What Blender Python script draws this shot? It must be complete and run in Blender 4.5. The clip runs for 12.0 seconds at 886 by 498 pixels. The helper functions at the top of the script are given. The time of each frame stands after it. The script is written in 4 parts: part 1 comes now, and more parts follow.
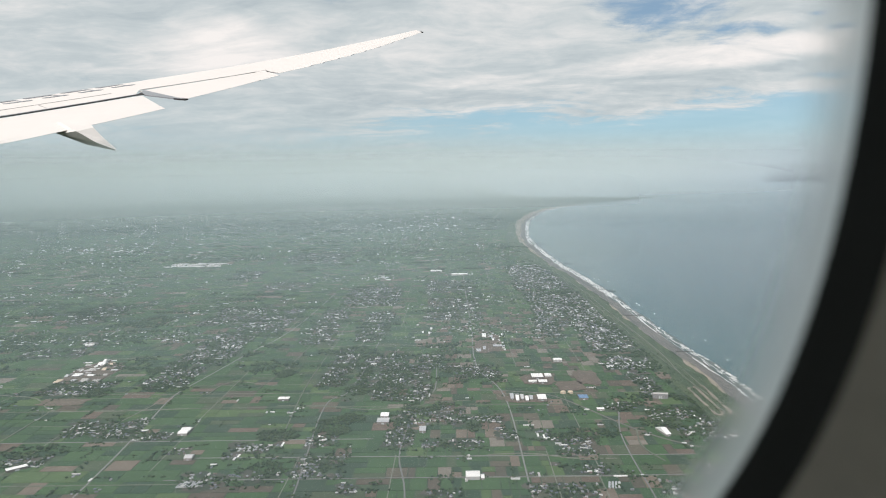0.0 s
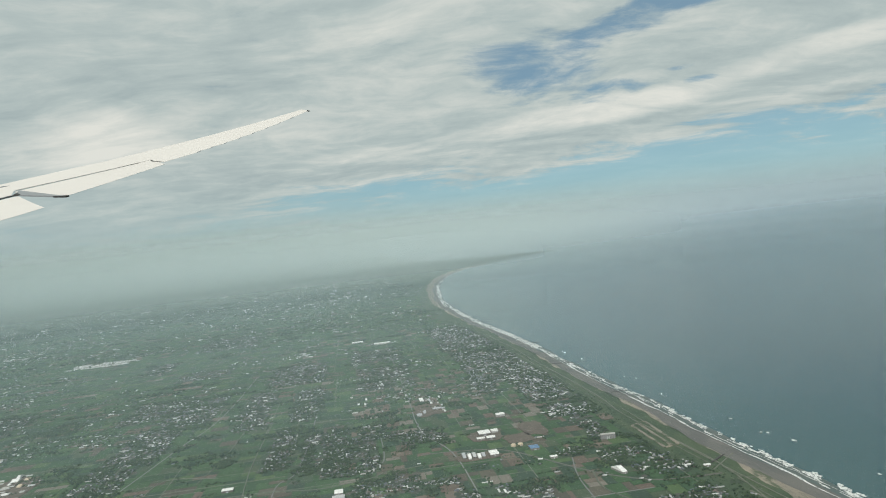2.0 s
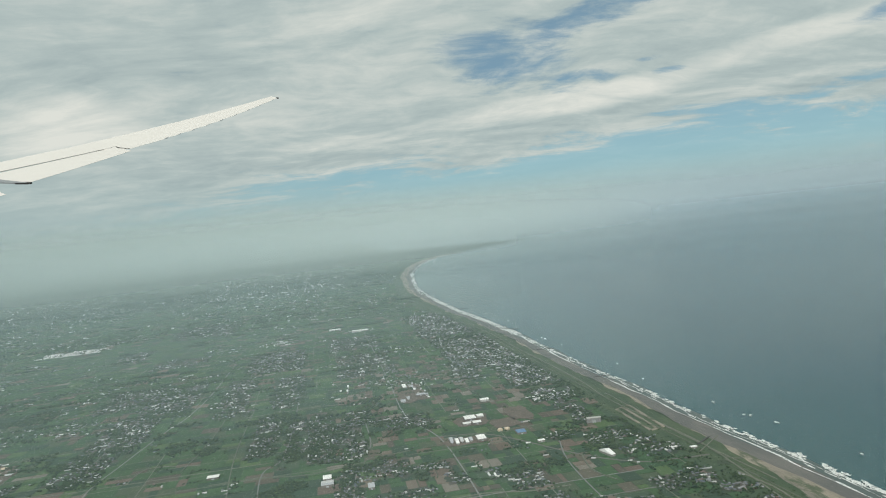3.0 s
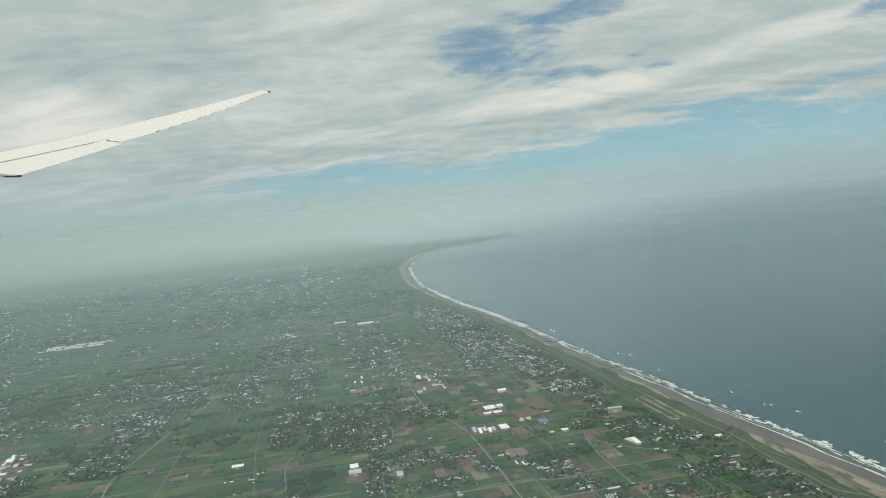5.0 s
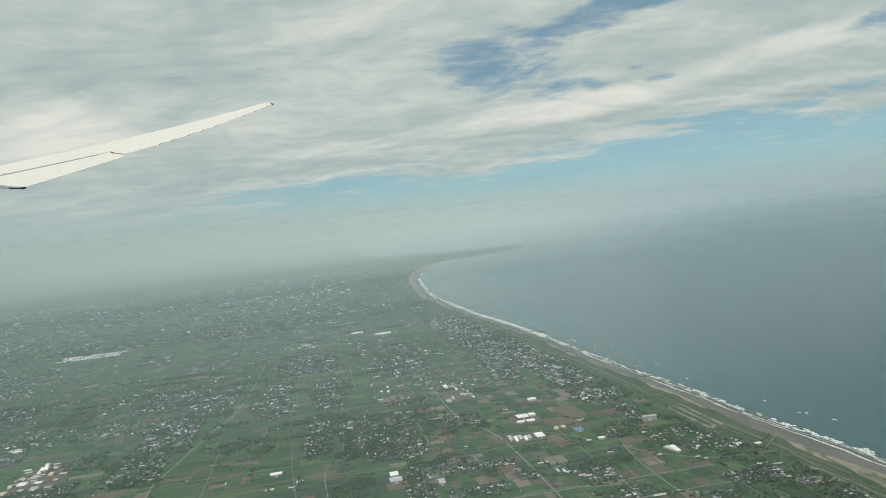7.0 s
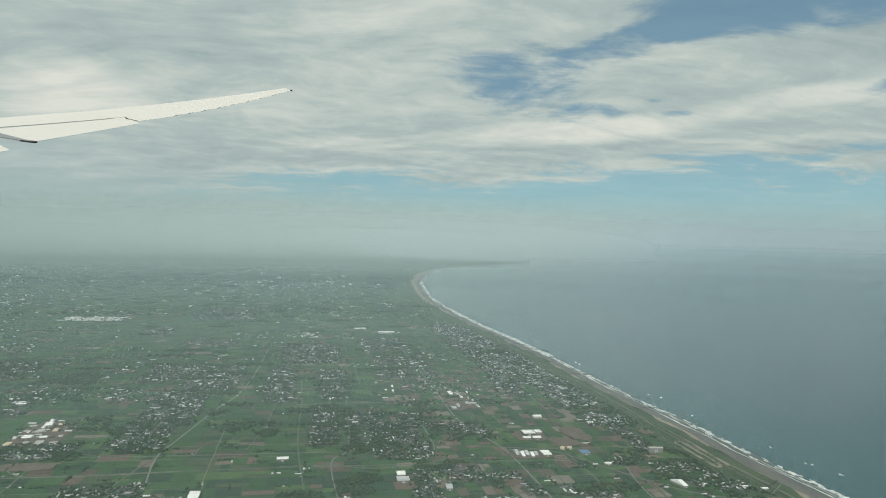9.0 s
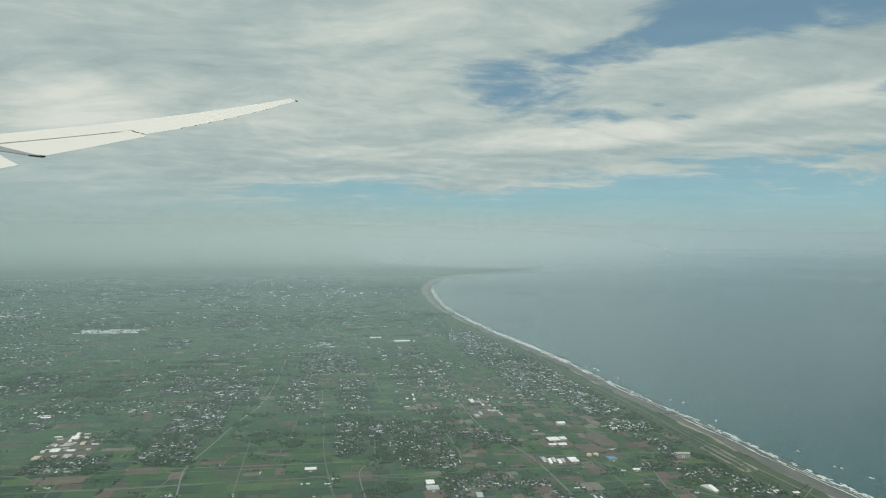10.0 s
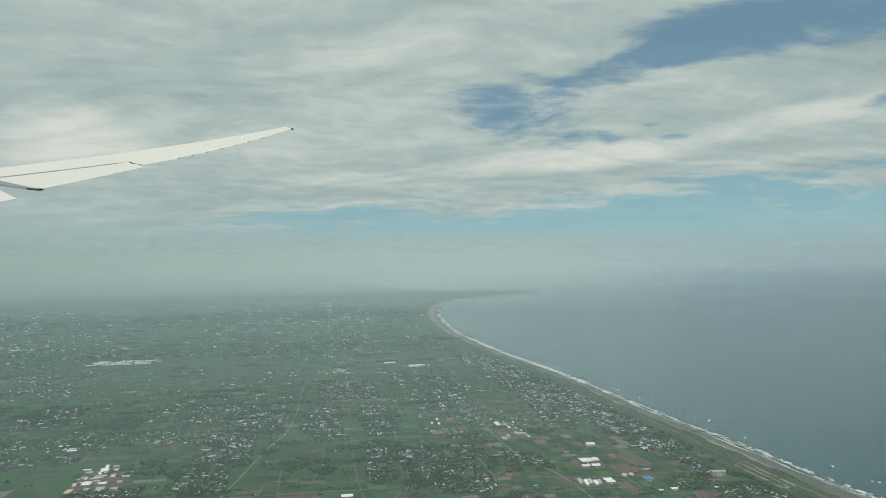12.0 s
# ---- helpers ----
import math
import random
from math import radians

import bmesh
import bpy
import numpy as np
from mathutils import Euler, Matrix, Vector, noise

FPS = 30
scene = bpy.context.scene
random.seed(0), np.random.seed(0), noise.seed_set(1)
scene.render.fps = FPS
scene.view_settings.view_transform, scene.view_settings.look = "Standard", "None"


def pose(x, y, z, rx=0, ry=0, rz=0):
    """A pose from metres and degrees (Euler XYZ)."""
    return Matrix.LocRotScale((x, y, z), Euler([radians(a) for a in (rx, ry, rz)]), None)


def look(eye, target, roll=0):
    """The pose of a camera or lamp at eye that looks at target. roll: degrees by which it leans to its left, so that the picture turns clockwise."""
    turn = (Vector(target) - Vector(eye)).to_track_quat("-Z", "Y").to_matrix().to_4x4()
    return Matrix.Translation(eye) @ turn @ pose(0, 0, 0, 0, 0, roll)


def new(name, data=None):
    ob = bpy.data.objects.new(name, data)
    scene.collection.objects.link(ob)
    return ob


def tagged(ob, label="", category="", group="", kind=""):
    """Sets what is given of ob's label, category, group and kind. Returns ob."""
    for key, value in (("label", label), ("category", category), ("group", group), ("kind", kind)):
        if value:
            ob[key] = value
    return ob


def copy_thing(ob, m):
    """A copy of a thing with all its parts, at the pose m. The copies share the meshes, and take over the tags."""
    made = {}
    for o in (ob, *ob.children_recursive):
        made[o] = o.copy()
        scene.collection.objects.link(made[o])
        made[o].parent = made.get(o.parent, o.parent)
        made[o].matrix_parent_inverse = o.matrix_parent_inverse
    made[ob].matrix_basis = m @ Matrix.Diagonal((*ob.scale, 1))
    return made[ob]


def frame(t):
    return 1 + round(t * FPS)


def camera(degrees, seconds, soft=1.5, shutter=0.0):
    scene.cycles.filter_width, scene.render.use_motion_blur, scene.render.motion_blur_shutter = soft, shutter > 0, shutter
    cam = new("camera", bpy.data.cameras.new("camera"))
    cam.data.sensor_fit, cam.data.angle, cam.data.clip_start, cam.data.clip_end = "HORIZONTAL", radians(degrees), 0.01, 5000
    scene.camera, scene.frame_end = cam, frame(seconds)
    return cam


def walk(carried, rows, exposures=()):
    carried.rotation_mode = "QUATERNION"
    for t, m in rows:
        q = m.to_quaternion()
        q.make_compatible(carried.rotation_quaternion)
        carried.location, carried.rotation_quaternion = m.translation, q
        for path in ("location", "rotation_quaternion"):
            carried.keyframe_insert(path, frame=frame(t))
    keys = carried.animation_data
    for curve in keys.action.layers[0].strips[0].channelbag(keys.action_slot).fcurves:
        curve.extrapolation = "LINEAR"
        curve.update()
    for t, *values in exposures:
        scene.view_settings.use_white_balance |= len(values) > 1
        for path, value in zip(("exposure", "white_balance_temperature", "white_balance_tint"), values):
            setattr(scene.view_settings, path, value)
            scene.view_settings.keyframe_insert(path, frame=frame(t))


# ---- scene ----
cam = camera(61.3, 12.0, soft=1.0)
cam.data.dof.use_dof, cam.data.dof.focus_distance, cam.data.dof.aperture_fstop = True, 5.0, 12.0      # focused on the land: the window's rim is blurred
PATH = [
    (0, (-0.0088, 0.2066, 0.9203), (-0.0399, 2.1952, 0.7092), -1.02),
    (0.5, (-0.0432, 0.1738, 0.8991), (-0.0655, 2.1675, 0.7415), -4.28),
    (1, (-0.0722, 0.1827, 0.8900), (0.0080, 2.1792, 0.8047), -4.98),
    (1.5, (-0.0896, 0.1719, 0.8814), (0.0697, 2.1643, 0.8111), -5.41),
    (2, (-0.1340, 0.2019, 0.9003), (0.1055, 2.1870, 0.8572), -6.35),
    (2.5, (-0.1652, 0.2149, 0.8948), (0.1369, 2.1912, 0.8412), -6.67),
    (3, (-0.2029, 0.2219, 0.8913), (0.1117, 2.1953, 0.8104), -6.19),
    (5, (-0.336, 0.234, 0.888), (0.002, 2.203, 0.791), -6.0),
    (5.5, (-0.37, 0.231, 0.892), (-0.028, 2.199, 0.786), -6.2),
    (6, (-0.402, 0.235, 0.89), (-0.062, 2.203, 0.786), -6.2),
    (6.5, (-0.437, 0.236, 0.892), (-0.098, 2.205, 0.8), -6.3),
    (7, (-0.477, 0.236, 0.891), (-0.139, 2.206, 0.826), -6.0),
    (7.2, (-0.492, 0.234, 0.893), (-0.154, 2.205, 0.839), -5.9),
    (8.8, (-0.601, 0.242, 0.895), (-0.257, 2.211, 0.857), 0.4),
    (9, (-0.614, 0.24, 0.894), (-0.27, 2.21, 0.847), 1.3),
    (9.5, (-0.648, 0.249, 0.892), (-0.315, 2.221, 0.853), 1.1),
    (10, (-0.684, 0.246, 0.896), (-0.357, 2.219, 0.869), 0.4),
    (10.5, (-0.72, 0.249, 0.891), (-0.391, 2.222, 0.887), -0.1),
    (11, (-0.754, 0.254, 0.892), (-0.42, 2.226, 0.905), -0.5),
    (11.5, (-0.79, 0.25, 0.895), (-0.454, 2.222, 0.92), -0.7),
    (12, (-0.818, 0.258, 0.892), (-0.483, 2.229, 0.929), -0.9),
]
walk(cam, [(t, look(eye, target, roll)) for t, eye, target, roll in PATH],
     [(0.0, 0.16, 6240, 20), (0.5, 0.10, 6280, 18), (1.0, -0.02, 6310, 11), (1.5, -0.09, 6270, 11), (3.0, -0.13, 6190, 9), (7.2, -0.11, 6270, 9), (8.8, -0.16, 6220, 7), (12.0, -0.25, 6110, 5)])

# The land is modelled at 1 : 1000 (one unit is a kilometre of country), the wing stands far off beside it.

# ---- world, sun, exposure ----
SUN_ELEVATION, SUN_AZIMUTH = 46.0, -152.0          # degrees; azimuth from +y towards +x


class Nodes:
    """Short-hand for building a node tree."""

    def __init__(self, tree):
        self.tree = tree
        tree.nodes.clear()

    def add(self, kind, **settings):
        node = self.tree.nodes.new(kind)
        for key, value in settings.items():
            if key == "operation":
                node.operation = value
            elif key == "blend":
                node.blend_type = value
            elif key == "data":
                node.data_type = value
            elif key == "smooth":
                node.interpolation_type = value
        return node

    def link(self, a, b):
        self.tree.links.new(a, b)

    def put(self, socket, value):
        if isinstance(value, bpy.types.NodeSocket):
            self.link(value, socket)
        elif isinstance(value, (tuple, list)) and socket.type == "RGBA" and len(value) == 3:
            socket.default_value = (*value, 1)
        else:
            socket.default_value = value

    def math(self, operation, a, b=0.0, c=0.0):
        node = self.add("ShaderNodeMath", operation=operation)
        for socket, value in zip(node.inputs, (a, b, c)):
            self.put(socket, value)
        return node.outputs[0]

    def step(self, value, low, high, a=0.0, b=1.0):
        node = self.add("ShaderNodeMapRange", smooth="SMOOTHSTEP")
        for socket, v in zip(node.inputs, (value, low, high, a, b)):
            self.put(socket, v)
        return node.outputs[0]

    def mix(self, factor, a, b, blend="MIX"):
        node = self.add("ShaderNodeMix", data="RGBA", blend=blend)
        self.put(node.inputs[0], factor)
        self.put(node.inputs[6], a)
        self.put(node.inputs[7], b)
        return node.outputs[2]

    def noise(self, vector, scale, detail=4.0, rough=0.55, distortion=0.0):
        node = self.add("ShaderNodeTexNoise")
        if vector is not None:
            self.link(vector, node.inputs["Vector"])
        node.inputs["Scale"].default_value = scale
        node.inputs["Detail"].default_value = detail
        node.inputs["Roughness"].default_value = rough
        node.inputs["Distortion"].default_value = distortion
        return node.outputs["Fac"]

    def ramp(self, value, *stops):
        node = self.add("ShaderNodeValToRGB")
        while len(node.color_ramp.elements) < len(stops):
            node.color_ramp.elements.new(0.5)
        for element, (place, colour) in zip(node.color_ramp.elements, stops):
            element.position, element.color = place, (*colour, 1)
        self.link(value, node.inputs[0])
        return node.outputs[0]

    def scaled(self, vector, scale, shift=(0, 0, 0), turn=0.0):
        node = self.add("ShaderNodeMapping")
        self.link(vector, node.inputs["Vector"])
        node.inputs["Scale"].default_value = scale
        node.inputs["Location"].default_value = shift
        node.inputs["Rotation"].default_value = (0, 0, radians(turn))
        return node.outputs[0]


def build_world():
    world = bpy.data.worlds.new("sky")
    scene.world = world
    world.use_nodes = True
    n = Nodes(world.node_tree)
    way = n.add("ShaderNodeTexCoord").outputs["Generated"]
    split = n.add("ShaderNodeSeparateXYZ")
    n.link(way, split.inputs[0])
    x, y, z = split.outputs
    up = n.math("ADD", n.math("MAXIMUM", z, 0.0), 0.15)
    plane = n.add("ShaderNodeCombineXYZ")
    n.link(n.math("DIVIDE", x, up), plane.inputs[0])
    n.link(n.math("DIVIDE", y, up), plane.inputs[1])
    plane = plane.outputs[0]
    az = n.math("MULTIPLY", n.math("ARCTAN2", x, y), 180 / math.pi)
    el = n.math("MULTIPLY", n.math("ARCSINE", z), 180 / math.pi)
    sky = n.add("ShaderNodeTexSky")
    sky.sky_type, sky.sun_disc = "NISHITA", False
    sky.sun_elevation, sky.sun_rotation = radians(SUN_ELEVATION), radians(SUN_AZIMUTH)
    sky.altitude, sky.air_density, sky.dust_density, sky.ozone_density = 900, 1.0, 0.6, 1.5
    deep = n.mix(n.step(el, 3.5, 10.5), (0.275, 0.485, 0.54), (0.165, 0.296, 0.385))
    clear = n.mix(0.30, deep, n.mix(1.0, sky.outputs[0], (0.070, 0.085, 0.086), "MULTIPLY"))

    def blob(ca, ce, ra, re, turn=0.0):
        """1 in the middle of an ellipse of azimuth and elevation, 0 outside."""
        c, s = math.cos(radians(turn)), math.sin(radians(turn))
        da, de = n.math("SUBTRACT", az, ca), n.math("SUBTRACT", el, ce)
        u = n.math("ADD", n.math("MULTIPLY", da, c / ra), n.math("MULTIPLY", de, s / ra))
        v = n.math("ADD", n.math("MULTIPLY", da, -s / re), n.math("MULTIPLY", de, c / re))
        r = n.math("ADD", n.math("MULTIPLY", u, u), n.math("MULTIPLY", v, v))
        return n.step(r, 0.0, 1.0, 1.0, 0.0)

    def total(*terms):
        out = terms[0]
        for t in terms[1:]:
            out = n.math("ADD", out, t)
        return out

    def times(a, b):
        return n.math("MULTIPLY", a, b)

    swirl = n.add("ShaderNodeTexNoise")
    n.link(plane, swirl.inputs["Vector"])
    swirl.inputs["Scale"].default_value, swirl.inputs["Detail"].default_value = 1.1, 3.0
    bent = n.add("ShaderNodeVectorMath", operation="MULTIPLY_ADD")
    n.link(swirl.outputs["Color"], bent.inputs[0])
    bent.inputs[1].default_value = (0.55, 0.55, 0.0)
    n.link(plane, bent.inputs[2])
    bent = bent.outputs[0]
    flow = n.scaled(bent, (0.80, 1.0, 1), (0.4, 0.9, 0), 9)
    big = n.noise(flow, 1.0, 8, 0.58)
    lumps = n.scaled(bent, (1.0, 1.2, 1), (3, 7, 0), 9)
    fine = n.noise(lumps, 2.5, 9, 0.60)
    beside = n.noise(n.scaled(bent, (1.0, 1.2, 1), (3.04, 7.10, 0), 9), 2.5, 9, 0.60)
    shreds = n.noise(n.scaled(bent, (0.8, 1.5, 1), (8, 2, 0), 6), 6.5, 8, 0.66)
    relief = n.math("SUBTRACT", fine, beside)
    streaks = n.noise(n.scaled(bent, (0.6, 1.9, 1), (1, 4, 0), 4), 2.2, 6, 0.6)
    gap = total(times(blob(15.5, 11.3, 8.0, 3.6, -4), 0.54), times(blob(21.5, 9.2, 5.0, 1.1, 8), 0.50), times(blob(35, 16.0, 15, 3.2, 2), 1.05), times(blob(24, 14.0, 8, 1.6, 10), 0.55),
                times(blob(39, 6.2, 5, 0.8, 8), 0.50), times(blob(42, 10.2, 6, 1.3, 8), 0.60), times(blob(27, 8.9, 2.0, 0.35, 0), 0.5), times(blob(26, 9.9, 1.6, 0.3, 0), 0.45), times(blob(6, 25, 18, 4, 0), 0.2))
    edge = n.math("ADD", el, times(n.math("SUBTRACT", big, 0.5), 5.0))
    low = n.step(n.math("SUBTRACT", edge, n.step(az, -16.0, 26.0, -1.2, 1.0)), 2.6, 5.6, 1.0, 0.0)
    side = n.step(az, -24.0, 4.0, 0.35, 1.0)
    gap = n.math("ADD", gap, times(times(low, side), 0.95))
    cover = total(times(n.math("SUBTRACT", big, 0.5), 1.1), times(n.math("SUBTRACT", fine, 0.5), 1.25), times(n.math("SUBTRACT", shreds, 0.5), 1.0), 0.66)
    cover = n.step(n.math("SUBTRACT", cover, gap), -0.16, 0.42, 0.17, 1.0)
    bank = total(times(blob(20, 7.7, 14, 1.25, 3), 1.3), blob(35, 9.6, 9, 1.1, 6), times(blob(-17, 8.8, 8, 2.6, 4), 0.95), times(blob(2, 6.4, 6, 0.8, 0), 0.6), times(blob(4, 14, 13, 7, 0), 0.36), times(blob(40, 15.5, 16, 5, 0), -0.75))
    light = total(times(n.math("SUBTRACT", fine, 0.5), 0.45), times(relief, 0.60), times(bank, 0.34), times(n.math("SUBTRACT", streaks, 0.5), 0.22), times(n.math("SUBTRACT", shreds, 0.5), 0.48),
                  times(n.math("SUBTRACT", n.noise(n.scaled(flow, (1, 1, 1), (5, 2, 0)), 1.5, 6, 0.55), 0.5), 1.0), 0.42)
    cloud = n.ramp(light, (0.05, (0.365, 0.440, 0.432)), (0.42, (0.505, 0.572, 0.535)), (0.95, (0.82, 0.81, 0.715)))
    colour = n.mix(cover, clear, cloud)
    veil = n.step(z, -0.01, n.step(az, -22.0, 14.0, 0.140, 0.058), 0.97, 0.0)
    colour = n.mix(veil, colour, n.mix(n.step(z, 0.0, 0.045), (0.310, 0.395, 0.388), (0.42, 0.525, 0.50)))
    ground = n.step(z, -0.05, 0.0, 1.0, 0.0)
    colour = n.mix(ground, colour, (0.16, 0.22, 0.2))
    back = n.add("ShaderNodeBackground")
    n.link(colour, back.inputs[0])
    back.inputs[1].default_value = 1.0
    n.link(back.outputs[0], n.add("ShaderNodeOutputWorld").inputs[0])


build_world()
sun = new("sun", bpy.data.lights.new("sun", "SUN"))
sun.data.energy, sun.data.angle, sun.data.color = 3.0, radians(12), (1.0, 0.95, 0.86)
a, e = radians(SUN_AZIMUTH), radians(SUN_ELEVATION)
sun.matrix_world = look((math.sin(a) * math.cos(e), math.cos(a) * math.cos(e), math.sin(e)), (0, 0, 0))


# ---- materials ----
def material(name, rough=0.8, metal=0.0, spec=0.4):
    mat = bpy.data.materials.new(name)
    mat.use_nodes = True
    n = Nodes(mat.node_tree)
    shader = n.add("ShaderNodeBsdfPrincipled")
    shader.inputs["Roughness"].default_value = rough
    shader.inputs["Metallic"].default_value = metal
    shader.inputs["Specular IOR Level"].default_value = spec
    n.link(shader.outputs[0], n.add("ShaderNodeOutputMaterial").inputs[0])
    return mat, n, shader


def place_of(n):
    return n.add("ShaderNodeNewGeometry").outputs["Position"]


def varied(name, colours, scale, rough=0.85, by="object", mottle=0.35, spec=0.3, fine=8.0):
    """One colour of the list per piece, mottled at two scales."""
    mat, n, shader = material(name, rough, spec=spec)
    if by == "object":
        pick = n.add("ShaderNodeObjectInfo").outputs["Random"]
    else:
        pick = n.add("ShaderNodeNewGeometry").outputs["Random Per Island"]
    node = n.add("ShaderNodeValToRGB")
    node.color_ramp.interpolation = "CONSTANT"
    while len(node.color_ramp.elements) < len(colours):
        node.color_ramp.elements.new(0.5)
    for i, (element, colour) in enumerate(zip(node.color_ramp.elements, colours)):
        element.position, element.color = i / len(colours), (*colour, 1)
    n.link(pick, node.inputs[0])
    where = place_of(n)
    grain = n.math("ADD", n.math("MULTIPLY", n.noise(where, scale, 4, 0.6), 0.6), n.math("MULTIPLY", n.noise(where, scale * fine, 3, 0.6), 0.4))
    shade = n.math("ADD", n.math("MULTIPLY", n.math("SUBTRACT", grain, 0.5), 2 * mottle * 2), 1.0)
    tint = n.add("ShaderNodeCombineXYZ")
    for socket in tint.inputs:
        n.link(shade, socket)
    n.link(n.mix(1.0, node.outputs[0], tint.outputs[0], "MULTIPLY"), shader.inputs["Base Color"])
    return mat


GREENS = [(0.044, 0.083, 0.041), (0.053, 0.099, 0.043), (0.038, 0.070, 0.041), (0.057, 0.106, 0.045), (0.046, 0.087, 0.042), (0.080, 0.125, 0.052), (0.043, 0.071, 0.045), (0.048, 0.092, 0.041), (0.053, 0.100, 0.043), (0.070, 0.094, 0.054)]
SOILS = [(0.125, 0.098, 0.075), (0.098, 0.084, 0.064), (0.160, 0.132, 0.102), (0.088, 0.082, 0.062), (0.185, 0.165, 0.135), (0.108, 0.098, 0.072), (0.135, 0.104, 0.082)]
ROOFS = [(0.155, 0.165, 0.175), (0.105, 0.115, 0.13), (0.22, 0.23, 0.24), (0.175, 0.135, 0.115), (0.14, 0.15, 0.16), (0.30, 0.30, 0.30), (0.12, 0.14, 0.165), (0.20, 0.20, 0.20), (0.48, 0.48, 0.46)]
M = {
    "paddy": varied("paddy_green", GREENS, 14, mottle=0.22),
    "soil": varied("bare_soil", SOILS, 20, mottle=0.25),
    "paddy_far": varied("paddy_green_joined", GREENS, 14, by="island", mottle=0.22),
    "soil_far": varied("bare_soil_joined", SOILS, 20, by="island", mottle=0.25),
    "roof": varied("roof_tiles", ROOFS, 300, rough=0.6, mottle=0.2),
    "roof_far": varied("roof_tiles_joined", ROOFS, 300, rough=0.6, by="island", mottle=0.2),
    "plaster_far": varied("far_house_wall", [(0.17, 0.16, 0.15), (0.23, 0.22, 0.21), (0.13, 0.12, 0.11), (0.19, 0.18, 0.17), (0.38, 0.38, 0.36)], 300, by="island", mottle=0.15),
    "plaster": varied("house_wall", [(0.20, 0.185, 0.165), (0.26, 0.245, 0.225), (0.14, 0.13, 0.115), (0.42, 0.41, 0.39)], 300, mottle=0.15),
    "white_metal": varied("white_sheet_roof", [(0.74, 0.73, 0.70), (0.80, 0.79, 0.76)], 60, rough=0.45, mottle=0.08),
    "grey_metal": varied("grey_sheet_roof", [(0.40, 0.41, 0.42), (0.48, 0.48, 0.47)], 60, rough=0.5, mottle=0.12),
    "blue_metal": varied("blue_sheet_roof", [(0.13, 0.22, 0.34)], 60, rough=0.5, mottle=0.15),
    "tan_metal": varied("tan_tank_paint", [(0.55, 0.45, 0.33)], 60, rough=0.5, mottle=0.12),
    "concrete": varied("weathered_concrete", [(0.42, 0.41, 0.38)], 80, mottle=0.2),
    "leaf": varied("tree_foliage", [(0.042, 0.068, 0.038), (0.053, 0.082, 0.041), (0.036, 0.060, 0.038), (0.062, 0.092, 0.046)], 160, mottle=0.4),
    "leaf_far": varied("woodland_foliage", [(0.042, 0.068, 0.038), (0.053, 0.082, 0.041), (0.036, 0.060, 0.038), (0.062, 0.092, 0.046)], 160, by="island", mottle=0.4),
    "sheds_far": varied("far_sheet_roofs", [(0.50, 0.50, 0.49), (0.66, 0.65, 0.63), (0.40, 0.40, 0.39), (0.80, 0.79, 0.76), (0.46, 0.44, 0.42)], 60, rough=0.5, by="island", mottle=0.08),
    "garden": varied("village_garden_soil", [(0.052, 0.066, 0.047), (0.067, 0.073, 0.057), (0.046, 0.062, 0.044), (0.092, 0.088, 0.072), (0.056, 0.076, 0.049)], 60, by="island", mottle=0.3),
    "bark": varied("tree_bark", [(0.09, 0.07, 0.05)], 400, mottle=0.3),
    "road": varied("pale_road_surface", [(0.20, 0.20, 0.185), (0.17, 0.172, 0.16)], 40, mottle=0.2),
    "lane": varied("farm_lane_gravel", [(0.165, 0.172, 0.135), (0.125, 0.14, 0.105)], 40, mottle=0.25),
    "bare": varied("bare_tan_earth", [(0.150, 0.126, 0.098), (0.128, 0.106, 0.084)], 30, mottle=0.35),
    "ballast": varied("railway_ballast", [(0.135, 0.13, 0.115)], 90, mottle=0.3),
    "timber": varied("wet_dark_stone", [(0.08, 0.08, 0.075)], 60, mottle=0.3),
}


def ground_material():
    mat, n, shader = material("open_country")
    where = place_of(n)
    patch = n.noise(n.scaled(where, (1.0, 2.2, 1)), 3.0, 6, 0.65, 0.3)
    fields = n.add("ShaderNodeTexVoronoi")
    fields.distance = "CHEBYCHEV"
    n.link(n.scaled(where, (5, 8, 0)), fields.inputs["Vector"])
    fields.inputs["Scale"].default_value = 1.0
    tone = n.ramp(fields.outputs["Color"], (0.0, (0.036, 0.064, 0.038)), (0.55, (0.052, 0.086, 0.046)), (0.8, (0.067, 0.092, 0.052)), (1.0, (0.12, 0.108, 0.085)))
    trees = n.step(patch, 0.48, 0.60)
    fine = n.noise(where, 60, 4, 0.6)
    colour = n.mix(trees, tone, (0.030, 0.050, 0.030))
    colour = n.mix(n.step(fine, 0.35, 0.75, 0.0, 0.4), colour, (0.075, 0.092, 0.055))
    n.link(colour, shader.inputs["Base Color"])
    return mat


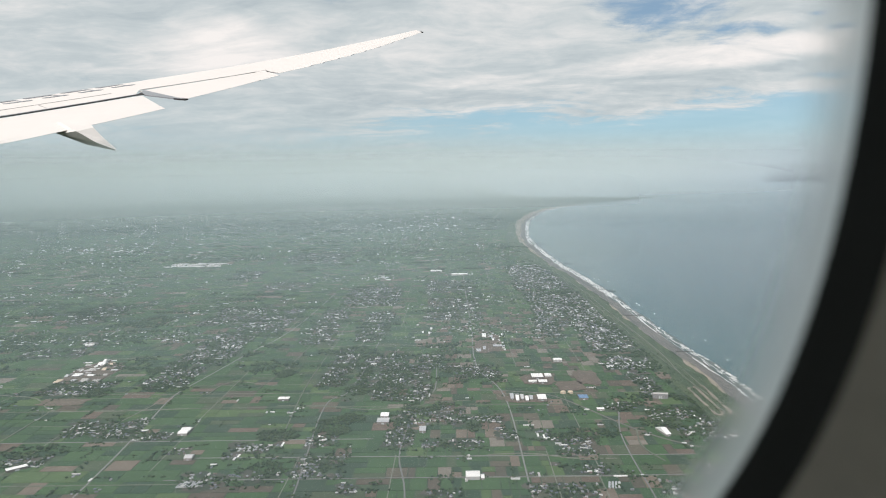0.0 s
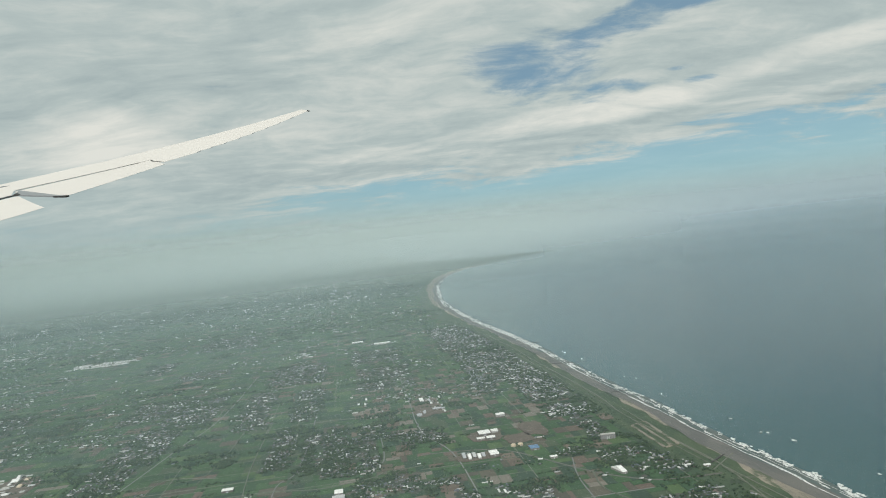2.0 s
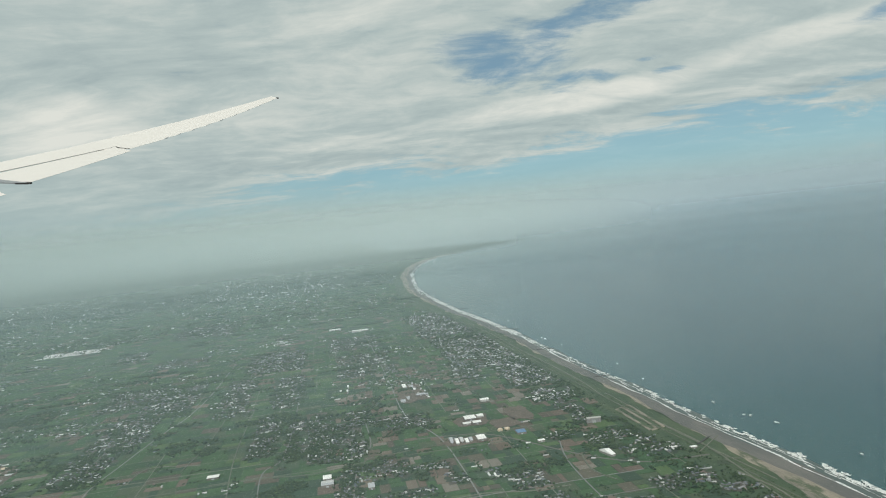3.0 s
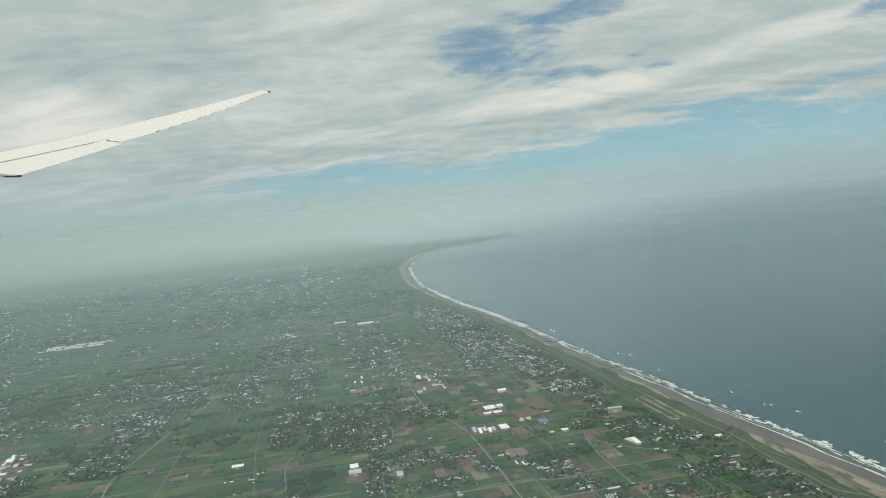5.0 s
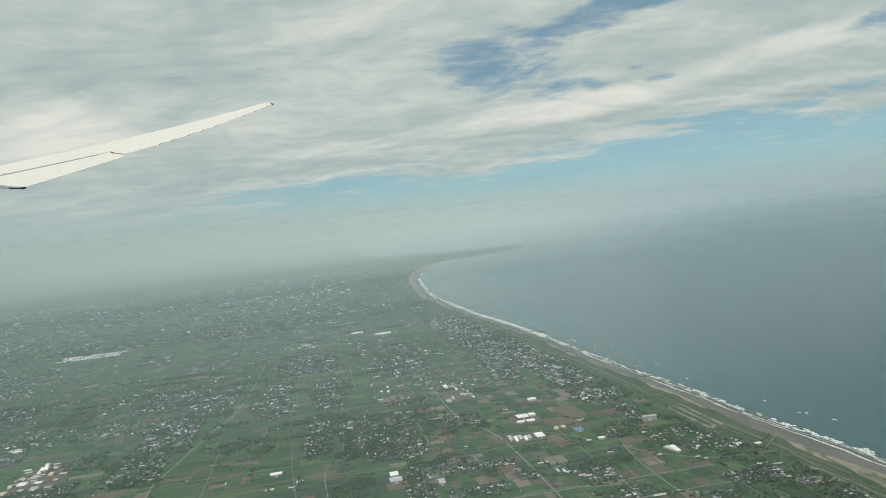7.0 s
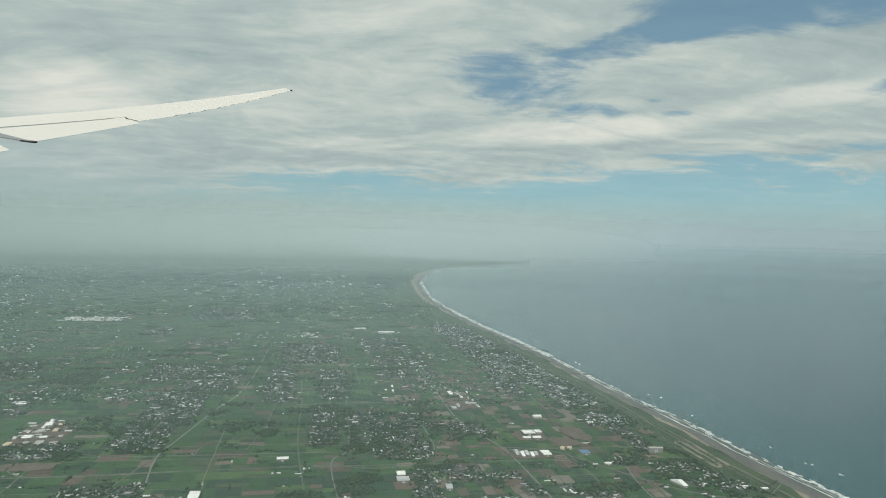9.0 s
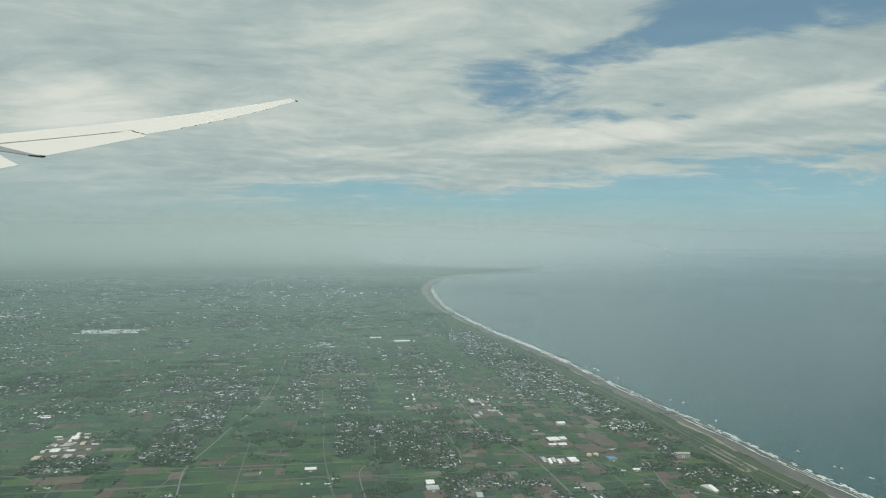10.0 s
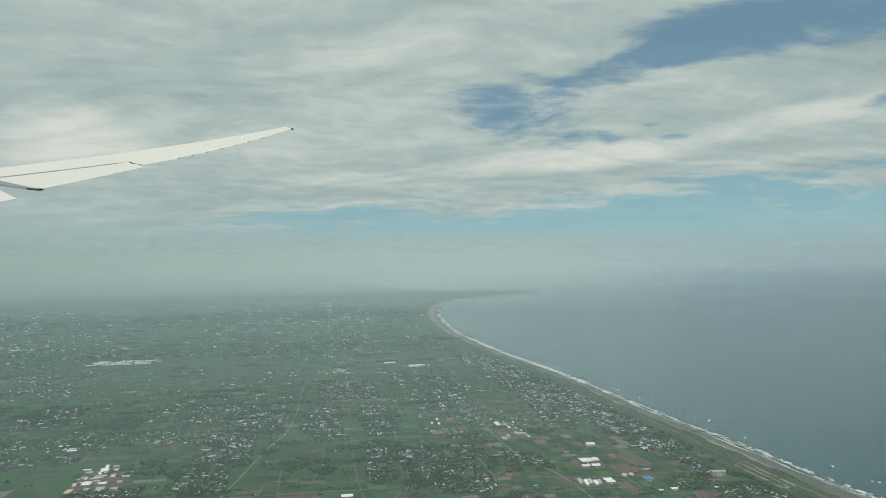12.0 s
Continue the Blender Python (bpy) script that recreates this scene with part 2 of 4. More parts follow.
def water_material():
    mat, n, shader = material("sea_water", 0.22, spec=0.5)
    where = place_of(n)
    broad = n.noise(n.scaled(where, (0.5, 1.4, 1), turn=25), 1.2, 5, 0.6, 0.5)
    split = n.add("ShaderNodeSeparateXYZ")
    n.link(where, split.inputs[0])
    silt = n.step(n.math("ADD", split.outputs[0], n.math("MULTIPLY", broad, 0.5)), 1.2, 2.7, 0.75, 0.0)
    n.link(n.mix(silt, n.mix(broad, (0.008, 0.050, 0.060), (0.012, 0.060, 0.071)), (0.034, 0.090, 0.086)), shader.inputs["Base Color"])
    bump = n.add("ShaderNodeBump")
    bump.inputs["Strength"].default_value = 0.15
    bump.inputs["Distance"].default_value = 0.004
    n.link(n.noise(n.scaled(where, (1, 1.8, 1), turn=15), 9, 3, 0.5), bump.inputs["Height"])
    n.link(bump.outputs[0], shader.inputs["Normal"])
    return mat


def sand_material(name, dry, wet, scale=9.0, grass=0.0):
    mat, n, shader = material(name, 0.75)
    where = place_of(n)
    f = n.noise(n.scaled(where, (6, 1.2, 1)), scale / 3, 5, 0.6, 0.4)
    g = n.noise(where, scale * 14, 3, 0.6)
    colour = n.mix(n.step(g, 0.3, 0.8, 0, 0.35), n.mix(n.step(f, 0.38, 0.62), dry, wet), wet)
    if grass:
        tufts = n.noise(n.scaled(where, (5, 1.5, 1), (4, 1, 0)), 5.0, 6, 0.65, 0.3)
        colour = n.mix(n.step(tufts, 0.60 - grass * 0.2, 0.72 - grass * 0.2, 0, 0.85), colour, (0.060, 0.085, 0.045))
    n.link(colour, shader.inputs["Base Color"])
    return mat


def foam_material():
    mat, n, shader = material("sea_foam", 0.7)
    f = n.noise(n.scaled(place_of(n), (2.2, 1, 1)), 60, 6, 0.7)
    n.link(n.mix(n.step(f, 0.30, 0.56), (0.36, 0.40, 0.39), (0.68, 0.69, 0.66)), shader.inputs["Base Color"])
    n.link(n.step(f, 0.32, 0.48, 0.0, 0.97), shader.inputs["Alpha"])
    return mat


def plain(name, colour, rough=0.5, metal=0.0, scale=30.0, mottle=0.06):
    return varied(name, [colour], scale, rough=rough, mottle=mottle)


M["ground"] = ground_material()
M["water"] = water_material()
M["sand"] = sand_material("beach_sand", (0.30, 0.26, 0.20), (0.20, 0.18, 0.145), grass=0.6)
M["wet_sand"] = sand_material("wet_sand", (0.155, 0.148, 0.132), (0.115, 0.115, 0.107))
M["shallows"] = sand_material("turbid_shallows", (0.115, 0.135, 0.125), (0.085, 0.115, 0.11))
M["dune"] = sand_material("dune_grass", (0.074, 0.100, 0.052), (0.048, 0.076, 0.040))
M["foam"] = foam_material()
M["wing_white"] = plain("wing_paint", (0.71, 0.672, 0.625), 0.6, scale=0.12, mottle=0.03)
M["wing_grey"] = plain("wing_grey_paint", (0.26, 0.27, 0.28), 0.4, scale=0.6)
M["seam"] = plain("panel_seam", (0.40, 0.385, 0.37), 0.6, scale=1.0)
# near-black: painted shade in the wing's gaps, also lens and dark corner
M["shade_trim"] = plain("gap_shade_and_trim", (0.035, 0.033, 0.032), 0.6, scale=1.0)
M["cabin"] = plain("cabin_panel", (0.50, 0.465, 0.42), 0.6, scale=25, mottle=0.12)
M["gasket"] = plain("black_rubber", (0.030, 0.031, 0.033), 0.5, scale=60)


def haze_sheet_material(name, alpha, foot, low, high, far, sea):
    """Lit see-through sheet imitating haze: its alpha is thickest between foot and low, gone at the ground and at high.
    """
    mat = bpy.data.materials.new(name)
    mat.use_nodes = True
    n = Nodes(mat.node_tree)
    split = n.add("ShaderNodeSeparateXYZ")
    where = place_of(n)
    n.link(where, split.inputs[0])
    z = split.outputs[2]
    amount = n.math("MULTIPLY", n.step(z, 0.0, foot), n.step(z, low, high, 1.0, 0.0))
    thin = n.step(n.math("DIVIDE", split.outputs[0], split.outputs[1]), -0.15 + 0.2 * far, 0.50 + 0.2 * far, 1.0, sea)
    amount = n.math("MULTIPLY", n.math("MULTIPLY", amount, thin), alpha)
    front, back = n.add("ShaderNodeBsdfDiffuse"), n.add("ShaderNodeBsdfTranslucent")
    # haze colour put in by hand: bluer to seaward, warmer over land
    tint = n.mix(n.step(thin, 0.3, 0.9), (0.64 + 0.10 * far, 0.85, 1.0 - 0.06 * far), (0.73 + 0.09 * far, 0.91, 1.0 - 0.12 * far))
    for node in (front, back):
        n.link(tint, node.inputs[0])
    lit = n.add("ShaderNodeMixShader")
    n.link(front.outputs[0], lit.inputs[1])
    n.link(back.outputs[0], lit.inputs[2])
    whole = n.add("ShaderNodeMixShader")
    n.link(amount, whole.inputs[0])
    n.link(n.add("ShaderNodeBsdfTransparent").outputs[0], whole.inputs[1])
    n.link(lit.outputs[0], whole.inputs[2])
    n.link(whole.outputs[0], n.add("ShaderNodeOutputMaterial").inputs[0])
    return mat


EYE = 0.893                                       # the camera's height over the plain
rng = np.random.default_rng(7)


# ---- mesh helpers ----
def mesh_of(name, verts, faces, *mats, slots=None, smooth=False):
    me = bpy.data.meshes.new(name)
    me.from_pydata([tuple(map(float, v)) for v in verts], [], [tuple(map(int, f)) for f in faces])
    for mat in mats:
        me.materials.append(mat)
    if slots is not None:
        me.polygons.foreach_set("material_index", slots)
    if smooth:
        me.polygons.foreach_set("use_smooth", [True] * len(me.polygons))
    me.update()
    return me


def part(name, data, parent, label="", m=None):
    ob = new(name, data)
    ob.parent = parent
    if m is not None:
        ob.matrix_basis = m
    if label:
        tagged(ob, label)
    return ob


def box(cx, cy, z0, z1, w, d):
    v = [(cx + sx * w / 2, cy + sy * d / 2, z) for z in (z0, z1) for sx, sy in ((-1, -1), (1, -1), (1, 1), (-1, 1))]
    return v, [(3, 2, 1, 0), (4, 5, 6, 7), (0, 1, 5, 4), (1, 2, 6, 5), (2, 3, 7, 6), (3, 0, 4, 7)]


def gable(w, d, z0, z1, over=0.0008, cx=0.0, cy=0.0):
    """A gabled roof, ridge along x, with eaves of some thickness."""
    w, d, t = w / 2 + over, d / 2 + over, 0.0007
    v = [(-w, -d, z0), (w, -d, z0), (w, d, z0), (-w, d, z0), (-w, -d, z0 + t), (w, -d, z0 + t), (w, d, z0 + t), (-w, d, z0 + t), (-w, 0, z1), (w, 0, z1)]
    f = [(3, 2, 1, 0), (0, 1, 5, 4), (2, 3, 7, 6), (4, 5, 9, 8), (6, 7, 8, 9), (1, 2, 6, 9, 5), (3, 0, 4, 8, 7)]
    return [(x + cx, y + cy, z) for x, y, z in v], f


def joined(pieces):
    verts, faces = [], []
    for v, f in pieces:
        k = len(verts)
        verts += v
        faces += [tuple(i + k for i in g) for g in f]
    return verts, faces


# ---- coast ----
SHORE = [(1.0, 1.26), (2.2, 1.162), (2.6, 1.137), (3.0, 1.113), (3.6, 1.102), (4.3, 1.080), (5.0, 1.062), (5.6, 1.042), (6.5, 1.000), (7.7, 0.925), (9.0, 0.895), (10.4, 0.935),
         (12.5, 1.140), (13.6, 1.300), (15.0, 1.580), (16.4, 1.960), (17.8, 2.520), (19.0, 3.300), (21.0, 4.900), (22.6, 6.150)]


def coast(y):
    """The x of the water's edge."""
    if y <= SHORE[0][0]:
        return SHORE[0][1] + 0.08 * (SHORE[0][0] - y)
    if y >= SHORE[-1][0]:
        return SHORE[-1][1] - 4.4 * (1 - math.exp(-(y - SHORE[-1][0]) / 1.5))
    i = max(k for k in range(len(SHORE) - 1) if SHORE[k][0] <= y)
    (y1, x1), (y2, x2) = SHORE[i], SHORE[i + 1]
    (y0, x0), (y3, x3) = SHORE[max(i - 1, 0)], SHORE[min(i + 2, len(SHORE) - 1)]
    m1, m2, d = (x2 - x0) / (y2 - y0), (x3 - x1) / (y3 - y1), y2 - y1
    t = (y - y1) / d
    smooth = (2 * t ** 3 - 3 * t * t + 1) * x1 + (t ** 3 - 2 * t * t + t) * d * m1 + (3 * t * t - 2 * t ** 3) * x2 + (t ** 3 - t * t) * d * m2
    return smooth + 0.005 * math.sin(2.3 * y + 0.6) + 0.004 * math.sin(5.9 * y)


def strip(name, left, right, z, mat, y0, y1, steps, power=1.0, thick=0.0):
    """A band between two curves x(y)."""
    ys = [y0 + (y1 - y0) * (i / steps) ** power for i in range(steps + 1)]
    verts, faces = [], []
    for y in ys:
        verts += [(left(y), y, z), (right(y), y, z)]
    for i in range(steps):
        faces.append((2 * i, 2 * i + 1, 2 * i + 3, 2 * i + 2))
    return mesh_of(name, verts, faces, mat)


sea = tagged(new("water", mesh_of("water", [(-4500, -4500, -0.0012), (4500, -4500, -0.0012), (4500, 4500, -0.0012), (-4500, 4500, -0.0012)], [(0, 1, 2, 3)], M["water"])),
             "wide grey-blue sea reaching to the hazy horizon", "sea", kind="structure")
ys = [-4500, -300, -40, -8, -2] + [-1 + 0.05 * i for i in range(300)] + [14 + 0.2 * i for i in range(75)] + [30, 40, 60, 120, 400, 1500, 4500]
verts, faces = [], []
for y in ys:
    c = coast(y)
    for x in (-4500, -600, -80, -14, -5, -1, c - 0.2, c - 0.05):
        verts.append((x, y, 0.0))
    verts.append((c, y, -0.002))
for i in range(len(ys) - 1):
    for j in range(8):
        k = 9 * i + j
        faces.append((k, k + 1, k + 10, k + 9))
ground = tagged(new("ground", mesh_of("ground", verts, faces, M["ground"])), "flat green coastal plain of farmland and villages", "ground", kind="structure")
for name, a0, b0, z, mat, label in (
        ("dune_grass", lambda y: coast(y) - 0.22 - 0.03 * math.sin(1.7 * y), lambda y: coast(y) - 0.040, 0.0005, M["dune"], "strip of low green dune scrub along the beach"),
        ("beach", lambda y: coast(y) - 0.034 - 0.018 * max(0.0, min(y - 7.0, 12.0)) - 0.042 * max(0.0, 3.2 - y) + 0.010 * math.sin(5 * y) + 0.008 * math.sin(17 * y) + 0.004 * math.sin(41 * y), lambda y: coast(y) - 0.015, 0.0008, M["sand"], "long pale brown sand beach"),
        ("wet_sand", lambda y: coast(y) - 0.030 + 0.010 * math.sin(4 * y) + 0.003 * math.sin(23 * y), lambda y: coast(y) + 0.035 + 0.008 * math.sin(9 * y), 0.0011, M["wet_sand"], "dark wet sand washed by the surf")):
    tagged(new(name, strip(name, a0, b0, z, mat, 0.5, 19.0, 500, 1.4)), label, "beach", kind="structure")


tagged(new("shallows", strip("shallows", lambda y: coast(y) + 0.005, lambda y: coast(y) + 0.085 + 0.008 * math.sin(11 * y), 0.0004, M["shallows"], 0.5, 16.0, 400, 1.4)),
       "grey turbid shallow water inside the breakers", "shallows", kind="structure")


def foam_patches(count, low, high, length, width, y0, y1):
    verts, faces = [], []
    for _ in range(count):
        y = y0 + (y1 - y0) * rng.random() ** 1.6
        x = coast(y) + rng.uniform(low, high) * min(1.0, max(0.7, 1.25 - 0.12 * y))
        l, w = length * rng.uniform(0.4, 1.6), width * rng.uniform(0.4, 1.5) * (1 + 0.14 * max(0.0, y - 3.5))
        k, steps = len(verts), 9
        slope = rng.normal(0, 0.08)
        for i in range(steps + 1):
            s = i / steps * 2 - 1
            half = w * (1 - abs(s) ** 2.5) * rng.uniform(0.35, 1.2) + 0.0006
            mid = x + slope * s * l + rng.normal(0, w * 0.35) + (coast(y + s * l) - coast(y))
            verts += [(mid - half, y + s * l, 0.0006), (mid, y + s * l, 0.0022), (mid + half, y + s * l, 0.0006)]
        for i in range(steps):
            a = k + 3 * i
            faces += [(a, a + 1, a + 4, a + 3), (a + 1, a + 2, a + 5, a + 4)]
    return verts, faces


def wash(low, wave, width, y0, y1, steps, seed):
    """A long wavering line of foam, broken where it thins out."""
    verts, faces = [], []
    for i in range(steps + 1):
        y = y0 + (y1 - y0) * (i / steps) ** 1.4
        x = coast(y) + low + wave * noise.noise((y * 3.1, seed, 0)) + 0.4 * wave * noise.noise((y * 13, seed, 4))
        half = width * (1 + 0.10 * max(0.0, y - 3)) * max(0.04, 0.55 + 1.3 * noise.noise((y * 9, seed, 9)))
        verts += [(x - half, y, 0.0012), (x + half * 0.2, y, 0.0024), (x + half, y, 0.0012)]
    for i in range(steps):
        a = 3 * i
        faces += [(a, a + 1, a + 4, a + 3), (a + 1, a + 2, a + 5, a + 4)]
    return verts, faces


surf = joined([foam_patches(430, 0.078, 0.106, 0.018, 0.0070, 1.2, 13), foam_patches(140, 0.055, 0.085, 0.022, 0.0030, 1.2, 9), foam_patches(330, 0.030, 0.12, 0.055, 0.0044, 5.5, 19),
               wash(0.036, 0.014, 0.0046, 0.8, 10, 1400, 1.5), wash(0.062, 0.020, 0.0020, 0.8, 8, 1400, 5.5), foam_patches(20, 0.15, 0.30, 0.009, 0.0042, 1.6, 7)])
tagged(new("surf", mesh_of("surf", *surf, M["foam"])), "broken white breakers rolling in along the beach", "surf", kind="stuff")


def groyne(x0, y0, x1, y1):
    length, ang = math.hypot(x1 - x0, y1 - y0), math.atan2(y1 - y0, x1 - x0)
    pieces = []
    count = max(6, int(length / 0.012))
    for i in range(count):
        v, f = box((i + 0.5) * length / count, rng.normal(0, 0.0008), -0.003, 0.0032 + rng.uniform(-0.0008, 0.0008), length / count * 0.96, 0.007 * rng.uniform(0.8, 1.2))
        pieces.append((v, f))
    ob = new("groyne", mesh_of("groyne", *joined(pieces), M["timber"]))
    ob.matrix_basis = Matrix.Translation((x0, y0, 0)) @ Matrix.Rotation(ang, 4, "Z")
    tagged(ob, "dark stone groyne running from the beach into the surf", "groyne", "groynes on the beach")


for g0 in ((1.03, 4.80, 1.19, 4.75), (1.08, 3.86, 1.20, 3.86), (1.02, 2.67, 1.13, 2.73), (1.07, 5.80, 1.22, 5.71), (0.97, 9.42, 1.13, 9.28), (1.02, 7.4, 1.16, 7.34)):
    groyne(g0[0], g0[1], g0[2] - 0.035, g0[3])

# ---- roads ----
ROADS = [
    ("road", 0.0058, [(-1.10, 1.4), (-1.12, 2.3), (-1.158, 2.842), (-1.19, 3.23), (-1.149, 3.504), (-1.057, 4.025), (-0.994, 4.302), (-0.947, 4.83), (-0.92, 5.8)], "pale country road between green paddy fields"),
    ("road", 0.0046, [(-0.47, 1.4), (-0.48, 2.2), (-0.53, 3.06), (-0.45, 3.34), (-0.42, 4.4)], "narrow pale country road through farmland"),
    ("road", 0.0046, [(-0.155, 1.4), (-0.16, 2.2), (-0.20, 2.60), (-0.15, 3.16), (-0.10, 3.3), (-0.11, 3.95)], "narrow pale road through a village"),
    ("road", 0.0048, [(0.21, 1.4), (0.20, 2.2), (0.185, 3.16), (0.085, 3.66), (0.08, 4.55), (0.06, 6.6)], "straight pale country road past the white factory"),
    ("railway", 0.0070, [(0.05, 3.26), (0.21, 3.235), (0.39, 3.15), (0.62, 2.76), (0.77, 2.60), (0.89, 2.571), (1.0, 2.56)], "grey embankment line curving across the fields"),
    ("road", 0.0045, [(0.52, 1.6), (0.54, 2.19), (0.545, 2.53), (0.56, 2.75), (0.60, 2.95)], "narrow pale farm road between vegetable fields"),
    ("lane", 0.0040, [(-0.9, 2.542), (0.75, 2.527)], "straight gravel farm lane"),
    ("lane", 0.0036, [(-0.9, 2.366), (0.72, 2.368)], "straight gravel farm lane"),
    ("lane", 0.0042, [(-1.3, 2.192), (0.80, 2.194)], "straight gravel farm lane"),
    ("lane", 0.0036, [(-2.4, 2.696), (-0.3, 2.698)], "straight gravel farm lane"),
    ("lane", 0.0040, [(-2.2, 3.02), (-0.87, 3.06), (-0.10, 3.05)], "straight gravel farm lane"),
    ("lane", 0.0040, [(-2.4, 2.334), (-0.8, 2.337)], "straight gravel farm lane"),
    ("lane", 0.0036, [(-1.8, 3.26), (-1.19, 3.25), (-0.5, 3.24)], "straight gravel farm lane"),
    ("lane", 0.0040, [(1.00, 1.5), (0.985, 2.0), (1.035, 2.56), (1.03, 2.85), (0.985, 3.41), (1.0, 3.93), (0.955, 5.2)], "sandy track behind the dunes"),
    ("lane", 0.0036, [(0.989, 2.60), (1.13, 2.73)], "sandy track down to the beach"),
    ("lane", 0.0050, [(-2.61, 5.56), (-1.7, 5.37), (-0.92, 5.23), (0.1, 5.0)], "long pale lane across the plain"),
    ("lane", 0.0042, [(-1.95, 3.27), (-1.791, 3.23), (-1.726, 3.182), (-1.612, 3.055), (-1.47, 3.034), (-1.325, 3.036), (-1.187, 3.046), (-1.07, 3.054)], "winding pale village lane"),
    ("lane", 0.0040, [(-1.19, 3.24), (-1.225, 3.115), (-1.253, 2.991), (-1.30, 2.78)], "short branch lane off the country road"),
    ("lane", 0.0042, [(-0.86, 3.3), (-0.80, 3.75), (-0.77, 4.5), (-0.75, 5.2)], "straight gravel farm lane"),
    ("lane", 0.0042, [(-0.62, 2.7), (-0.66, 3.4), (-0.65, 4.2)], "straight gravel farm lane"),
    ("lane", 0.0040, [(-0.68, 4.066), (-0.332, 4.087), (-0.146, 4.046), (0.07, 4.029)], "thin pale farm lane between villages"),
    ("lane", 0.0038, [(0.312, 4.033), (0.438, 4.038), (0.469, 3.893), (0.50, 3.72)], "thin pale farm lane bending past fields"),
    ("lane", 0.0050, [(-0.719, 3.075), (-0.541, 3.069), (-0.355, 3.017), (-0.167, 3.052), (-0.105, 3.094), (0.047, 3.117)], "long earth lane along a ditch"),
    ("lane", 0.0038, [(0.035, 3.066), (0.23, 3.056), (0.422, 3.048)], "straight lane beside the factory sheds"),
    ("lane", 0.0040, [(-1.055, 3.238), (-1.004, 3.422), (-0.791, 3.351)], "thin farm lane round a paddy"),
    ("lane", 0.0040, [(-1.486, 3.298), (-1.225, 3.235)], "thin straight paddy lane"),
    ("lane", 0.0040, [(0.088, 2.541), (0.224, 2.547), (0.356, 2.504), (0.49, 2.497)], "farm lane crossing the country road"),
    ("lane", 0.0045, [(1.036, 2.672), (1.034, 2.517), (1.075, 2.476)], "sandy track down to the beach"),
    ("lane", 0.0045, [(0.999, 2.38), (1.021, 2.215), (1.019, 2.094), (1.067, 2.021)], "sandy track along the dune scrub"),
    ("lane", 0.0040, [(0.64, 2.47), (0.60, 2.60), (0.62, 2.76)], "short curved farm lane"),
]


def ribbon(points, width, z):
    pts = [Vector((x, y, 0)) for x, y in points]
    fine = []
    for i in range(len(pts) - 1):
        p0, p1, p2, p3 = pts[max(i - 1, 0)], pts[i], pts[i + 1], pts[min(i + 2, len(pts) - 1)]
        for k in range(8):
            t = k / 8
            fine.append(0.5 * ((2 * p1) + (p2 - p0) * t + (2 * p0 - 5 * p1 + 4 * p2 - p3) * t * t + (3 * p1 - p0 - 3 * p2 + p3) * t ** 3))
    fine.append(pts[-1])
    verts, faces = [], []
    for i, p in enumerate(fine):
        way = (fine[min(i + 1, len(fine) - 1)] - fine[max(i - 1, 0)]).normalized()
        off = Vector((-way.y, way.x, 0)) * width / 2
        lip = off * 1.25
        verts += [(*(p + lip)[:2], 0.0001), (*(p + off)[:2], z), (*(p - off)[:2], z), (*(p - lip)[:2], 0.0001)]
    for i in range(len(fine) - 1):
        for j in range(3):
            k = 4 * i + j
            faces.append((k, k + 4, k + 5, k + 1))
    return verts, faces


for i, (name, width, points, label) in enumerate(ROADS):
    z = 0.0016 + 0.00006 * i
    tagged(new(name, mesh_of(name, *ribbon(points, width, z), M["lane" if name == "lane" and i > 9 else "ballast" if name == "railway" else "road"])), label, "road" if name != "railway" else "railway", kind="structure")

for x0, y0, x1, y1 in ((0.950, 2.90, 0.950, 3.24), (1.012, 2.92, 1.020, 3.28), (0.950, 2.90, 1.012, 2.92), (0.950, 3.24, 1.020, 3.28), (0.980, 2.91, 0.985, 3.26)):
    tagged(new("sand_track", mesh_of("sand_track", *ribbon([(x0, y0), ((x0 + x1) / 2, (y0 + y1) / 2), (x1, y1)], 0.010, 0.0030), M["sand"])), "pale sandy track round an empty lot", "track", kind="structure")



def yard(name, x, y, rx, ry, mat, label, height=0.0029):
    """A flat plot with a worn, uneven rim."""
    rim = [(x + rx * rng.uniform(0.82, 1.12) * math.copysign(abs(math.cos(a)) ** 0.5, math.cos(a)), y + ry * rng.uniform(0.82, 1.12) * math.copysign(abs(math.sin(a)) ** 0.5, math.sin(a))) for a in (2 * math.pi * (k + 0.5) / 24 for k in range(24))]
    verts = [(*p, height) for p in rim] + [(*p, -0.0004) for p in rim]
    faces = [tuple(range(24))] + [(k, 24 + k, 24 + (k + 1) % 24, (k + 1) % 24) for k in range(24)]
    tagged(new(name, mesh_of(name, verts, faces, mat)), label, "yard", kind="structure")


yard("factory_yard", 0.350, 3.405, 0.075, 0.085, M["bare"], "trodden tan yard round the factory halls")
yard("factory_yard", 0.270, 3.128, 0.090, 0.050, M["bare"], "trodden pale yard between factory sheds")
yard("works_yard", 0.160, 4.10, 0.075, 0.20, M["bare"], "trodden tan yard of the works")
yard("sand_pit", 0.900, 3.435, 0.026, 0.055, M["bare"], "bare tan patch among green dunes")
yard("earth_plot", 0.470, 3.300, 0.060, 0.070, M["bare"], "bare brown plot beside the railway")
yard("earth_plot", 0.560, 3.420, 0.055, 0.110, M["bare"], "bare brown plot among fields")
yard("shed_yard", -1.715, 3.62, 0.105, 0.20, M["bare"], "trodden tan yard among pale sheds")
yard("earth_plot", -1.62, 3.16, 0.10, 0.045, M["bare"], "bare brown plot at a lane bend")

